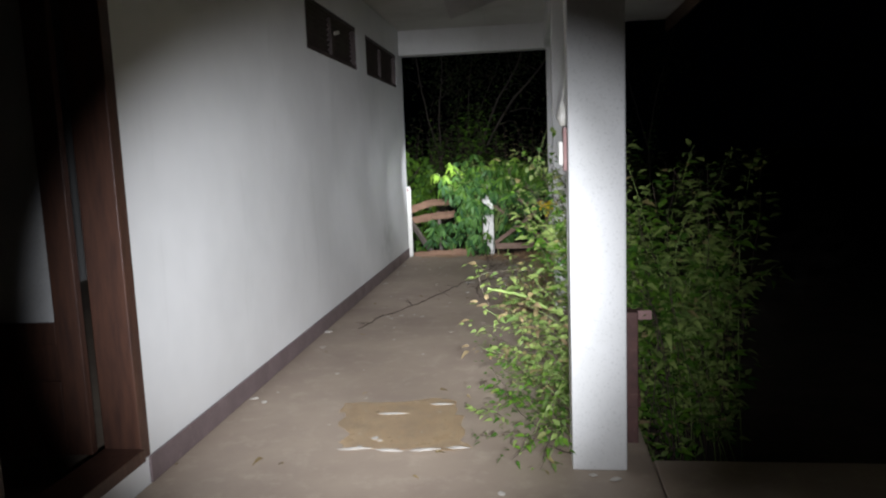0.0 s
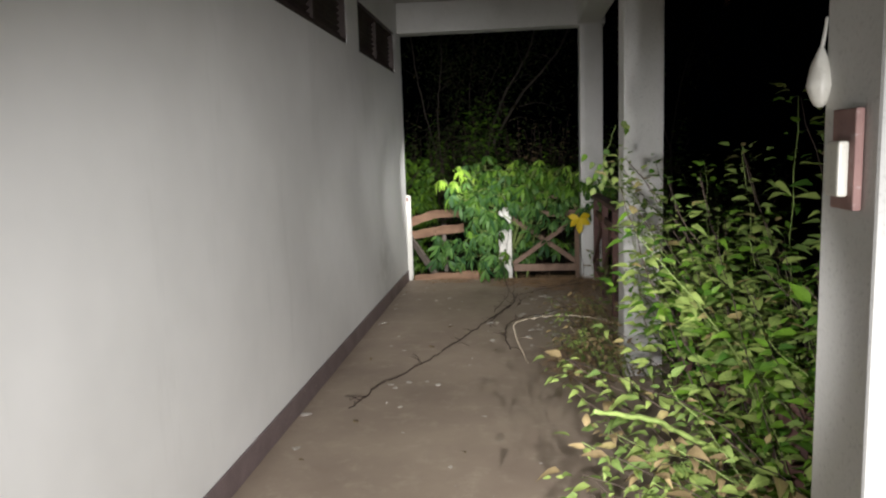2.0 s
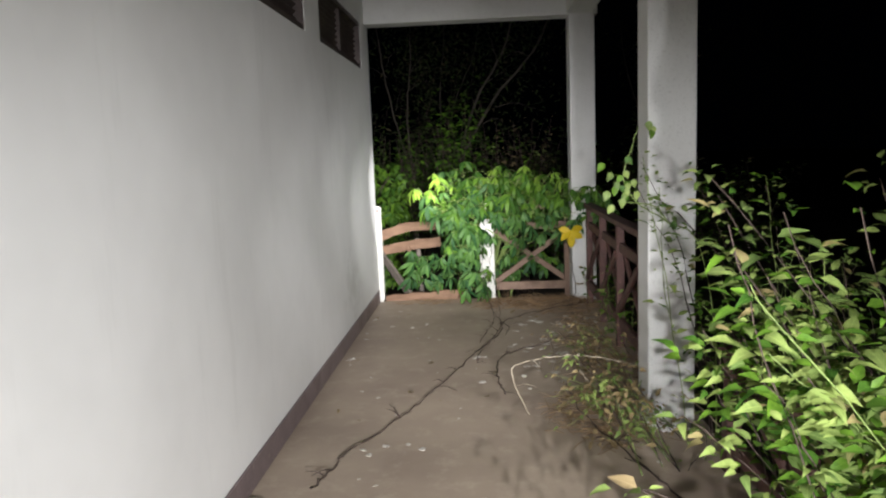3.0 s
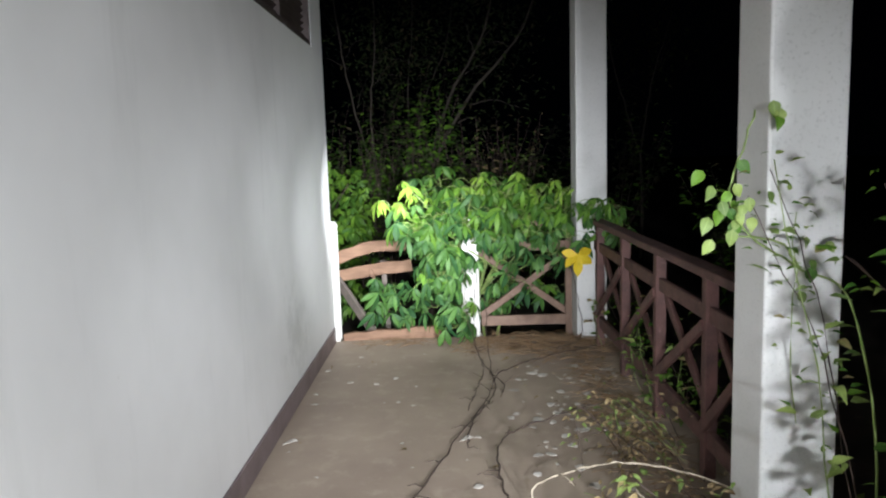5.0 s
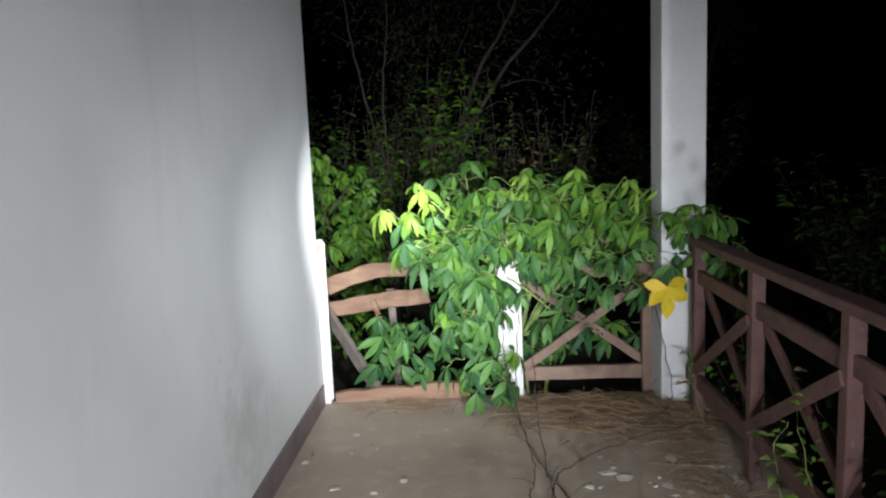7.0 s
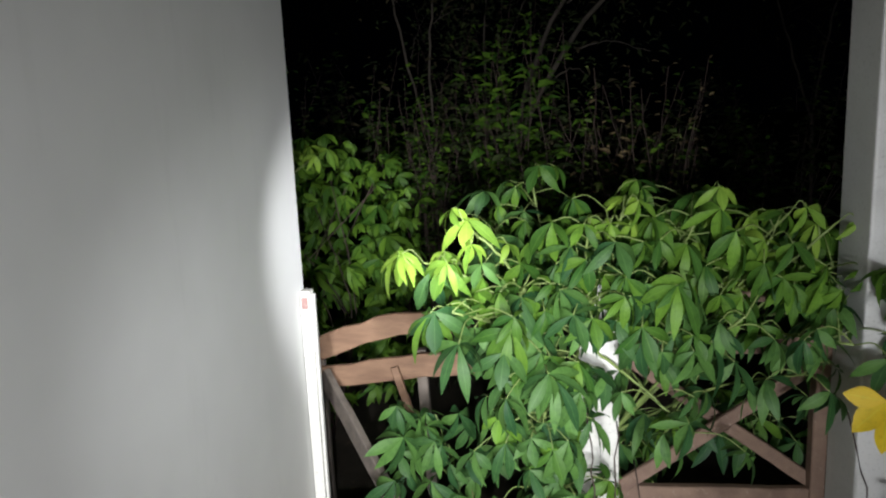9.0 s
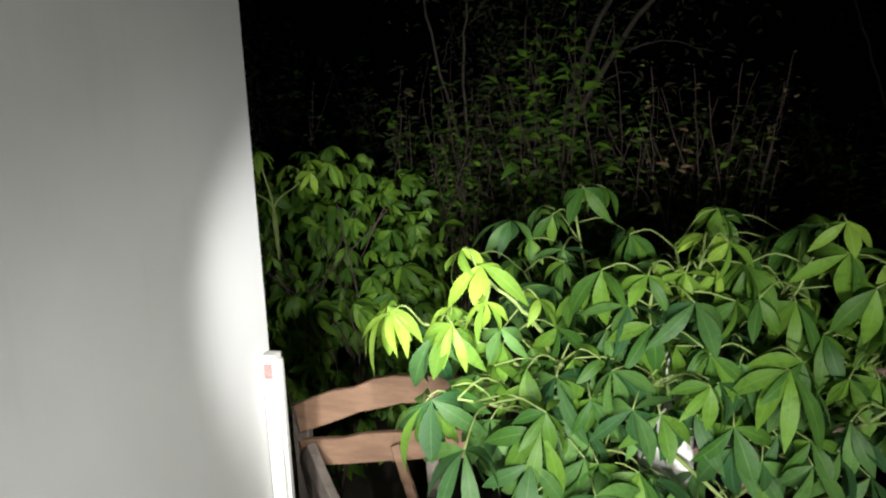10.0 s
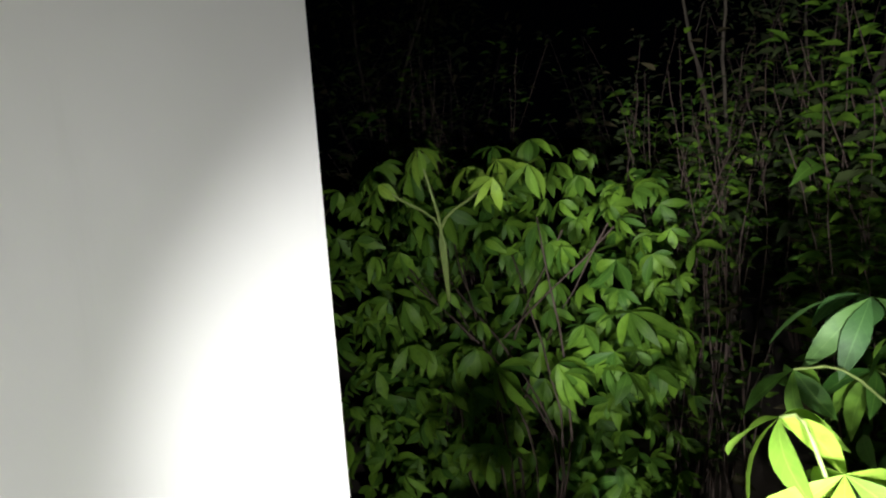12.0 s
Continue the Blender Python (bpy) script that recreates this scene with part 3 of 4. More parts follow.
YOUNG = palm_meshes("young_leaf", LEAF_YOUNG, 0.14, 0.034)


def stems(parent, keys_list, r0, mat, seed):
    bm = bmesh.new()
    for i, k in enumerate(keys_list):
        tube(bm, curve_pts(k, 6, 0.006, seed + i), r0, r0 * 0.45, 6)
    return part("stem", bm, mat, parent, smooth=True)


def leaf_objects(parent, meshes, spots):
    for i, (p, nrm, spin, s) in enumerate(spots):
        ob = new("leaf", meshes[i % len(meshes)])
        ob.parent = parent
        ob.matrix_basis = Matrix.Translation(-parent.location) @ frame_at(p, nrm, spin) @ Matrix.Scale(s, 4)


def cassava_shoot(parent, base, tip, n, seed, meshes=None, size=(0.75, 1.15), reach=(0.09, 0.22), lead=0.0):
    """One branch of the cassava: a pale bent stem, leaf stalks spiralling round its upper part, a leaf on each stalk."""
    rng = random.Random(seed)
    o = Vector(parent.location)
    base, tip = Vector(base), Vector(tip)
    mid = base.lerp(tip, 0.55) + Vector((rng.uniform(-0.06, 0.06), rng.uniform(-0.05, 0.05), rng.uniform(-0.05, 0.08)))
    pts = curve_pts([base, mid, tip], 7, 0.004, seed)
    bm = bmesh.new()
    tube(bm, [p - o for p in pts], 0.0075, 0.004, 6)
    spots, turn = [], rng.uniform(0, 6.28)
    for i in range(n):
        p = pts[-1 - (i * 6) // max(1, n)]
        turn += 2.4
        out = Vector((math.cos(turn), math.sin(turn) * 0.8 - 0.35, rng.uniform(-0.25, 0.55) + lead)).normalized() * rng.uniform(*reach)
        hub = p + out
        bend = p.lerp(hub, 0.55) + Vector((0, 0, 0.03))
        tube(bm, [q - o for q in curve_pts([p, bend, hub], 3)], 0.0026, 0.0019, 5)
        away = Vector((out.x, out.y - 0.05, 0)).normalized()
        face = Vector((away.x * 0.45 + rng.uniform(-0.35, 0.35), away.y * 0.45 - 0.25 + rng.uniform(-0.3, 0.3), 1.0))
        spots.append((hub, face, math.atan2(-away.x, away.y) + rng.uniform(-0.6, 0.6), rng.uniform(*size)))
    part("branch", bm, STEM, parent, smooth=True)
    leaf_objects(parent, meshes or CASSAVA, spots)


def cassava_plant():
    E = END
    c = thing("cassava_plant", (-0.55, END + 0.45, -0.45), "lush green cassava plant sprawling over the end railing", "plant")
    low, mid = (-0.62, E + 0.30, 0.30), (-0.75, E + 0.12, 0.75)
    shoots = (((-1.00, E, 0.93), (-1.18, E - 0.04, 1.08), 6), (mid, (-1.22, E - 0.26, 0.98), 8), (mid, (-0.98, E - 0.10, 1.02), 10),
              (mid, (-0.74, E - 0.06, 1.22), 11), (low, (-0.52, E - 0.16, 1.06), 11), (low, (-0.36, E + 0.02, 1.24), 11),
              (low, (-0.12, E - 0.04, 1.18), 11), ((-0.3, E + 0.2, 0.6), (0.10, E, 1.06), 10), (mid, (-0.95, E - 0.20, 0.72), 11),
              (mid, (-1.02, E - 0.18, 0.50), 9), (mid, (-0.44, E - 0.14, 0.80), 7), (low, (-0.88, E - 0.20, 0.26), 9),
              (low, (-0.94, E + 0.58, 1.36), 8), (low, (-0.28, E + 0.50, 1.24), 10), ((-0.2, E + 0.25, 0.8), (0.36, E - 0.02, 0.98), 9),
              ((-0.3, E + 0.2, 0.6), (0.10, E - 0.20, 0.84), 6), (low, (-0.66, E + 0.20, 1.26), 10), (low, (-0.38, E + 0.34, 1.26), 9),
              (low, (0.16, E + 0.34, 1.18), 9), (low, (-1.10, E + 0.38, 1.16), 8), (mid, (-0.78, E - 0.14, 0.98), 9),
              (low, (-0.22, E - 0.12, 0.92), 7), (mid, (-0.40, E - 0.14, 0.50), 5), (low, (-0.86, E - 0.24, 0.14), 5), (mid, (-0.94, E - 0.24, 0.52), 8),
              (mid, (-0.98, E - 0.18, 0.30), 6), (mid, (-1.06, E - 0.16, 0.86), 8), (low, (-0.02, E - 0.10, 0.70), 5),
              ((0.16, E - 0.10, 0.8), (0.30, E - 0.30, 1.10), 7), ((0.16, E - 0.10, 0.7), (0.42, E - 0.22, 0.92), 6),
              (low, (-0.30, E + 0.34, 0.34), 8), (low, (0.02, E + 0.36, 0.30), 7), (low, (-0.48, E + 0.40, 0.20), 6))
    for k, (base, tip, n) in enumerate(shoots):
        cassava_shoot(c, base, tip, int(n * 1.5), 500 + k, (TOPLEAF if tip[0] > -0.4 else TOPLEAF[:3] + CASSAVA[:3]) if tip[2] > 0.95 else CASSAVA + TOPLEAF[:3])
    # young bright shoots at the top of the plant
    for k, (base, tip, n) in enumerate((((-0.98, E, 0.92), (-1.18, E - 0.09, 1.25), 3), ((-0.95, E - 0.05, 0.90), (-1.33, E - 0.10, 1.12), 3),
                                        (mid, (-0.62, E - 0.06, 1.30), 5), (low, (-0.05, E, 1.26), 6), (low, (-0.30, E + 0.05, 1.32), 4), (low, (0.12, E + 0.02, 1.22), 4))):
        cassava_shoot(c, base, tip, n, 600 + k, YOUNG, (0.8, 1.2), (0.05, 0.13), 0.2)
    leaf_objects(c, YOUNG, [(Vector((-1.172, 10.212, 1.275)), (0, -0.35, 1), math.pi, 1.45), (Vector((-1.42, 10.19, 1.17)), (-0.2, -0.4, 1), math.pi - 0.3, 1.3)])
    leaf_objects(c, CASSAVA, [(Vector((-1.27, 9.98, 1.0)), (0.0, -0.7, 0.8), math.pi, 1.15), (Vector((-1.14, 10.72, 1.32)), (0.2, -0.3, 1), 0.6, 1.0)])
    o = Vector(c.location)
    for k, keys in enumerate(([(-0.55, E + 0.45, -0.45), (-0.62, E + 0.30, 0.30), (-0.75, E + 0.12, 0.75), (-0.98, E, 0.92)],
                              [(-0.50, E + 0.45, -0.45), (-0.40, E + 0.35, 0.3), (-0.3, E + 0.2, 0.6), (-0.2, E + 0.25, 0.8)])):
        bm = bmesh.new()
        tube(bm, [p - o for p in curve_pts(keys, 6, 0.005, k)], 0.014, 0.009, 8)
        part("stem", bm, STEM, c, smooth=True)
    return c


cassava_plant()


def low_cassava():
    rng = random.Random(5)
    c = thing("cassava_seedling", (-1.30, END + 0.12, -0.45), "young green cassava growing through the step", "plant")
    spots = [(Vector((-1.30 + rng.uniform(-0.2, 0.2), END + rng.uniform(-0.06, 0.14), rng.uniform(0.18, 0.54))), (rng.uniform(-0.6, 0.6), -0.6, 0.9), math.pi + rng.uniform(-1, 1), rng.uniform(0.75, 1.1)) for _ in range(22)]
    leaf_objects(c, CASSAVA, spots)
    stems(c, [[(0, 0.18, 0), (0.02, 0.12, 0.5), (rng.uniform(-0.2, 0.2), 0.0, rng.uniform(0.7, 0.9))] for _ in range(5)], 0.006, STEM, 8)


low_cassava()


def cassava_thicket():
    """The dense bush beyond the wall corner."""
    rng = random.Random(21)
    c = thing("cassava_bush", (-2.3, 12.1, -0.45), "dense dark green cassava bush beyond the veranda end", "bush")
    spots = []
    while len(spots) < 290:
        u, v = rng.uniform(-1, 1), rng.uniform(0, 1)
        x = -2.55 + 0.80 * u
        y = 11.75 + 0.35 * abs(u) + rng.uniform(-0.25, 0.6)
        top = 1.52 - 0.20 * u * u + 0.10 * math.sin(5 * u)
        z = -0.25 + (top + 0.25) * v ** 0.7
        y += 0.25 * v
        spots.append((Vector((x, y, z)), (rng.uniform(-0.7, 0.9), rng.uniform(-1.0, 0.0), rng.uniform(0.4, 1.2)), math.pi + rng.uniform(-2.2, 2.2), rng.uniform(0.6, 1.45)))
    leaf_objects(c, BUSHLEAF, spots)
    fork = Vector((-2.30, 11.52, 1.30))
    tops = [Vector(p) for p in ((-2.50, 11.48, 1.44), (-2.33, 11.46, 1.55), (-2.10, 11.50, 1.45))]
    vb = bmesh.new()
    for p in tops:
        tube(vb, [q - c.location for q in curve_pts([fork - Vector((0.02, -0.06, 0.25)), fork, fork.lerp(p, 0.6) + Vector((0, 0, 0.01)), p], 4)], 0.006, 0.0035, 6)
    part("branch", vb, STEM, c, "pale green forked young stem", smooth=True)
    leaf_objects(c, YOUNG, [(p + Vector((0, 0, 0.01)), (0.4 * k, -0.5, 0.9), math.pi + 0.5 * k, 0.95) for k, p in zip((-1, 0, 1), tops)])
    leaf_objects(c, YOUNG, [(Vector((-2.22 + 0.10 * k, 11.80 + 0.03 * k, 1.50 - 0.02 * k * k)), (0.1 * k, -0.6, 0.8), math.pi + 0.5 * k, 1.15) for k in (-1, 0, 1)])
    stems(c, [[(0, 0, 0), (rng.uniform(-0.4, 0.4), rng.uniform(-0.2, 0.1), 0.9), (rng.uniform(-0.55, 0.55), rng.uniform(-0.2, 0.1), rng.uniform(1.5, 1.8))] for _ in range(10)], 0.007, VINE, 70)
    lb = bmesh.new()
    for _ in range(420):
        u, v = rng.uniform(-1, 1), rng.uniform(0, 1)
        m = frame_at(Vector((-0.25 + 0.80 * u, rng.uniform(-0.1, 0.9), 0.1 + (1.88 - 0.2 * u * u) * v ** 0.8)), (rng.uniform(-0.6, 0.6), rng.uniform(-1.0, -0.2), rng.uniform(0.4, 1.2)), math.pi + rng.uniform(-2.2, 2.2))
        for a in (-75, -38, 0, 38, 75):
            s = rng.uniform(0.09, 0.15) * (1 - abs(a) / 250)
            blade(lb, m @ Matrix.Rotation(radians(a), 4, "Z"), s, s * 0.34, rng.uniform(0.2, 0.7), 0.3, 4, tip=1.05)
    tagged(part("foliage", lb, LEAF_BUSH, c), kind="stuff")


BUSHLEAF = palm_meshes("bush_leaf", LEAF_BUSH, 0.14, 0.038)
cassava_thicket()


def weed(name, base, tops, n, label, category, mats, seed, size=(0.05, 0.085), per=11, r=0.0035, side=(0.0, 0.0)):
    """A clump of leafy stems: pairs of toothless oval leaves along each stem. tops: a box in which the stems end."""
    rng = random.Random(seed)
    base = Vector(base)
    p = thing(name, base, label, category, "weeds" if category == "weed" else "")
    sb, lb = bmesh.new(), bmesh.new()
    far = category != "weed"
    for _ in range(n):
        top = Vector([rng.uniform(a, b) for a, b in zip(*tops)]) - base
        start = Vector((rng.uniform(-0.18, 0.18), rng.uniform(-0.3, 0.3), 0))
        mid = start.lerp(top, 0.55) + Vector((rng.uniform(-0.16, 0.16), rng.uniform(-0.16, 0.16), rng.uniform(0.05, 0.28)))
        pts = curve_pts([start, mid, top], 7, 0.008, rng.randint(0, 9999))
        tube(sb, pts, r, r * 0.4, 5)
        if not far:
            part("stem", sb, rng.choice((STEM, VINE, VINE)), p, smooth=True)
            sb = bmesh.new()
        mat = rng.choice(range(len(mats)))
        k = len(pts)
        for i in range(int(k * 0.15), k):
            d = (pts[min(i + 1, k - 1)] - pts[i - 1]).normalized()
            for _j in range(max(1, round(per / 3.2 * rng.uniform(0.7, 1.5)))):
                a = rng.uniform(0, math.tau)
                out = Vector((math.cos(a) + side[0], math.sin(a) + side[1] - 0.15, rng.uniform(-0.35, 0.45)))
                y = (out + d * 0.4).normalized()
                w = Vector((rng.uniform(-0.6, 0.6), rng.uniform(-0.9, 0.3), 1))
                z = (w - y * y.dot(w)).normalized()
                x = y.cross(z)
                m = Matrix((x, y, z)).transposed().to_4x4()
                m.translation = pts[i] + d * rng.uniform(-0.03, 0.03) + out * rng.uniform(0.005, 0.07)
                s = rng.uniform(*size) * (0.82 if i < k - 3 else 0.65) * rng.choice((0.55, 0.8, 1.0, 1.15))
                blade(lb, m, s, s * rng.uniform(0.36, 0.5), rng.uniform(0.1, 0.7), 0.3, 4, mat if rng.random() < 0.8 else rng.choice(range(len(mats))))
    if far:
        tagged(part("stem", sb, VINE, p, smooth=True), kind="stuff")
    else:
        sb.free()
    tagged(part("foliage", lb, mats, p), kind="stuff")
    return p


W = "weed"
weed("weed_clump", (0.56, 4.25, -0.45), ((-0.42, 3.95, 0.25), (0.05, 4.55, 0.85)), 20, "pale yellow-green weed with dry leaves hanging inside", W, [LEAF_PALE, LEAF_PALE, LEAF_PALE, LEAF_DEAD], 1, (0.07, 0.11), 10, side=(-0.3, 0))
weed("weed_clump", (0.58, 4.0, -0.45), ((-0.36, 3.75, 0.04), (0.08, 4.25, 0.50)), 22, "bright green fine-leaved weed by the pillar foot", W, [LEAF_PALE, LEAF_BUSH], 2, (0.045, 0.07), 15, side=(-0.3, 0))
weed("weed_clump", (0.66, 4.75, -0.45), ((-0.20, 4.4, 0.75), (0.42, 5.1, 1.48)), 32, "tall green weed growing through the railing", W, [LEAF_BUSH, LEAF_PALE, LEAF_PALE], 3, (0.07, 0.11), 15)
weed("weed_clump", (0.72, 5.6, -0.45), ((0.0, 5.2, 0.7), (0.6, 6.3, 1.45)), 32, "tall green weed in front of the pillar", W, [LEAF_BUSH, LEAF_PALE, LEAF_BUSH, LEAF_BUSH], 4, (0.05, 0.085), 12)
weed("weed_clump", (0.95, 4.5, -0.45), ((0.45, 3.8, 0.5), (1.15, 4.8, 1.45)), 44, "green weed thicket outside the railing", W, [LEAF_BUSH, LEAF_PALE, LEAF_PALE], 5, (0.07, 0.115), 15)
weed("weed_clump", (0.62, 4.2, -0.45), ((0.16, 3.85, 0.7), (0.55, 4.7, 1.2)), 22, "leafy green weed leaning over the railing", W, [LEAF_BUSH, LEAF_PALE], 14, (0.07, 0.115), 14)
weed("weed_clump", (0.60, 4.55, -0.45), ((0.24, 4.35, 1.55), (0.42, 4.55, 1.72)), 3, "single tall leafy weed stems", W, [LEAF_PALE, LEAF_BUSH], 6, (0.06, 0.10), 12)
weed("weed_clump", (0.52, 6.5, -0.45), ((-0.02, 6.45, 1.2), (0.22, 6.62, 1.62)), 4, "climbing weed on the white pillar", W, [LEAF_BUSH, LEAF_PALE], 7, (0.055, 0.085), 9)
weed("weed_clump", (0.62, 8.4, -0.45), ((0.22, 7.6, 0.25), (0.5, 9.0, 0.72)), 16, "sparse green weed between the railing braces", W, [LEAF_PALE, LEAF_BUSH], 8, (0.06, 0.10), 5)
weed("weed_clump", (0.55, 9.9, -0.45), ((0.16, 9.6, 0.3), (0.46, 10.1, 1.15)), 9, "thin weed climbing the corner pillar", W, [LEAF_BUSH, LEAF_DEAD], 9, (0.05, 0.08), 7)
weed("weed_clump", (0.10, 3.72, 0.0), ((-0.42, 3.1, 0.03), (0.0, 3.6, 0.09)), 5, "trailing weed creeping over the floor", W, [LEAF_PALE, LEAF_BUSH], 10, (0.05, 0.075), 6)
weed("weed_clump", (0.12, 6.45, 0.0), ((-0.38, 6.2, 0.04), (0.1, 7.2, 0.32)), 26, "half-dry weed lying by the pillar foot", W, [LEAF_PALE, LEAF_DEAD], 12, (0.04, 0.07), 6)
weed("weed_clump", (0.14, 7.8, 0.0), ((-0.32, 7.3, 0.04), (0.12, 8.4, 0.26)), 13, "withered weed lying along the railing foot", W, [LEAF_DEAD, LEAF_PALE, LEAF_DEAD], 15, (0.035, 0.065), 6)
weed("weed_clump", (1.0, 6.1, -0.45), ((0.6, 5.6, 0.4), (1.5, 6.8, 1.2)), 18, "green weed thicket outside the railing", W, [LEAF_BUSH, LEAF_PALE], 13, (0.06, 0.10), 9)

# ---- the wood beyond ----
rng = random.Random(77)
for k, (x, y, h, w, n) in enumerate(((-1.02, 12.9, 2.25, 0.42, 38), (-0.3, 14.6, 2.1, 0.9, 22), (0.4, 14.2, 2.0, 0.7, 16), (-2.4, 15.2, 2.6, 0.9, 22), (-3.6, 13.8, 2.2, 0.9, 20), (-4.6, 15.5, 2.8, 1.0, 20), (-1.4, 16.5, 3.2, 1.0, 22), (1.6, 15.5, 2.2, 0.9, 16), (2.4, 12.2, 1.3, 0.9, 16), (-5.5, 12.6, 2.0, 0.9, 16))):
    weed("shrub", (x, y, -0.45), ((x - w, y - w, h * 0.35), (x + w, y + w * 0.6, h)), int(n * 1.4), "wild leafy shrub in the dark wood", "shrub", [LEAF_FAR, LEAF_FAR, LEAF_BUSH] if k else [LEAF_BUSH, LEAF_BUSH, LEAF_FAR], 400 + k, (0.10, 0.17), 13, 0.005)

weed("shrub", (-0.25, 12.7, -0.45), ((-0.75, 12.4, 1.3), (0.25, 13.1, 2.0)), 26, "wiry pale-stemmed shrub with narrow leaves", "shrub", [LEAF_PALE, LEAF_DEAD, LEAF_BUSH], 420, (0.06, 0.11), 5, 0.006)
weed("shrub", (-1.75, 13.2, -0.45), ((-2.2, 12.9, 1.2), (-1.3, 13.6, 2.0)), 34, "wild leafy shrub behind the cassava", "shrub", [LEAF_BUSH, LEAF_BUSH, LEAF_FAR], 421, (0.07, 0.13), 9, 0.005)

weed("shrub", (-2.75, 12.6, -0.45), ((-3.1, 12.3, 1.6), (-2.4, 12.9, 2.05)), 16, "thin leafy stems rising over the bush", "shrub", [LEAF_BUSH, LEAF_FAR], 422, (0.05, 0.10), 6, 0.004)


def tree(at, forks, label, seed, crown=2.0, leaves=1500, thick=1.0):
    rng = random.Random(seed)
    at = Vector(at)
    t = thing("tree", at, label, "tree", "trees of the wood")
    bm, lb = bmesh.new(), bmesh.new()
    fork = Vector((0, 0, forks[0][2] * 0.45))
    tube(bm, curve_pts([(0, 0, 0), (0.04, 0.02, fork.z * 0.5), fork], 5, 0.01, seed), 0.055 * thick, 0.04 * thick, 8)
    tips = []
    for f in forks:
        f = Vector(f)
        tube(bm, curve_pts([fork - Vector((0, 0, 0.05)), fork.lerp(f, 0.5) + Vector((-0.06, 0, 0.05)), f, f * 1.35 + Vector((0, 0, 0.3))], 6, 0.012, seed + 3), 0.028 * thick, 0.014 * thick, 7)
        tips += [f, f * 1.35 + Vector((0, 0, 0.3))]
        for _ in range(4):
            s = fork.lerp(f, rng.uniform(0.35, 1.0))
            e = s + Vector((rng.uniform(-1, 1), rng.uniform(-0.6, 0.6), rng.uniform(-0.1, 0.7))) * rng.uniform(0.5, 1.1)
            tube(bm, curve_pts([s, s.lerp(e, 0.5) + Vector((0, 0, 0.08)), e], 5, 0.012, rng.randint(0, 999)), 0.009 * thick, 0.003 * thick, 5)
            tips.append(e)
    for _ in range(leaves):
        c = rng.choice(tips)
        p = c + Vector([rng.gauss(0, 0.28) for _ in range(3)]) + (Vector((0, 0, crown * rng.random() ** 2)) if c.z > fork.z * 1.4 else Vector())
        m = frame_at(p, (rng.uniform(-1, 1), rng.uniform(-1, 0.4), 1), rng.uniform(0, 6.28))
        s = rng.uniform(0.06, 0.12)
        blade(lb, m, s, s * 0.42, 0.4, 0.25, 3)
    part("trunk", bm, BARK, t, smooth=True)
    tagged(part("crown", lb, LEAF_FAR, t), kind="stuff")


tree((-1.20, 15.0, -0.45), ((0.92, 0.1, 3.75), (1.46, 0.0, 3.74)), "slender forked tree with pale slanting limbs", 5)
tree((-1.95, 15.4, -0.45), ((0.05, 0.1, 3.6), (-0.5, 0.2, 3.9)), "thin upright tree in the dark wood", 6, thick=0.55)
tree((-1.50, 17.2, -0.45), ((0.1, 0.0, 4.2), (0.7, 0.3, 4.0)), "thin upright tree in the dark wood", 7, thick=0.55)
tree((-4.4, 14.4, -0.45), ((0.5, 0.0, 3.2), (-0.4, 0.3, 3.6)), "thin branching tree in the dark wood", 8, thick=0.55)
tree((2.6, 17.5, -0.45), ((0.5, 0.0, 4.2), (-0.5, 0.3, 4.0)), "dark tree far in the wood", 9, thick=0.55)
tree((-6.5, 18.5, -0.45), ((0.5, 0.0, 4.6), (-0.6, 0.3, 4.3)), "dark tree far in the wood", 10, thick=0.55)

# ---- loose things on the floor ----
def line_thing(name, keys, r0, r1, mat, label, category, seed, wobble=0.006, twigs=0):
    rng = random.Random(seed)
    bm = bmesh.new()
    pts = curve_pts(keys, 9, wobble, seed)
    tube(bm, pts, r0, r1, 6)
    for _ in range(twigs):
        p = rng.choice(pts)
        e = p + Vector((rng.uniform(-0.12, 0.12), rng.uniform(-0.12, 0.12), rng.uniform(0.0, 0.05)))
        tube(bm, [p, p.lerp(e, 0.5) + Vector((0, 0, 0.012)), e], r1 * 0.8, r1 * 0.4, 4)
    return solid(name, bm, mat, label, category, smooth=True)


line_thing("dead_vine", [(-1.55, 6.05, 0.008), (-1.45, 6.45, 0.01), (-1.22, 6.97, 0.009), (-1.02, 7.55, 0.012), (-0.85, 8.13, 0.012), (-0.62, 8.75, 0.03), (-0.55, 9.2, 0.03), (-0.2, 9.5, 0.05), (0.2, 9.65, 0.08)], 0.0045, 0.004, VINE, "thin dark dead vine lying across the floor", "vine", 31, 0.008, 14)
for k, keys in enumerate(([(-0.78, 8.56, 0.006), (-0.70, 9.0, 0.02), (-0.66, 9.3, 0.06), (-0.74, 9.9, 0.25), (-0.76, 10.16, 0.62)],
                          [(-0.57, 8.80, 0.006), (-0.54, 9.0, 0.02), (-0.62, 9.3, 0.03), (-0.70, 9.8, 0.12), (-0.66, 10.14, 0.55)],
                          [(-0.80, 8.02, 0.006), (-0.76, 8.4, 0.012), (-0.62, 8.9, 0.03), (-0.60, 9.6, 0.1), (-0.60, 10.14, 0.4)],
                          [(-0.35, 9.75, 0.012), (-0.05, 9.80, 0.03), (0.15, 9.95, 0.12), (0.10, 10.12, 0.6)])):
    line_thing("dead_vine", keys, 0.0034, 0.0028, VINE, "dry vine trailing from the plant onto the floor", "vine", 40 + k, 0.008, 7)
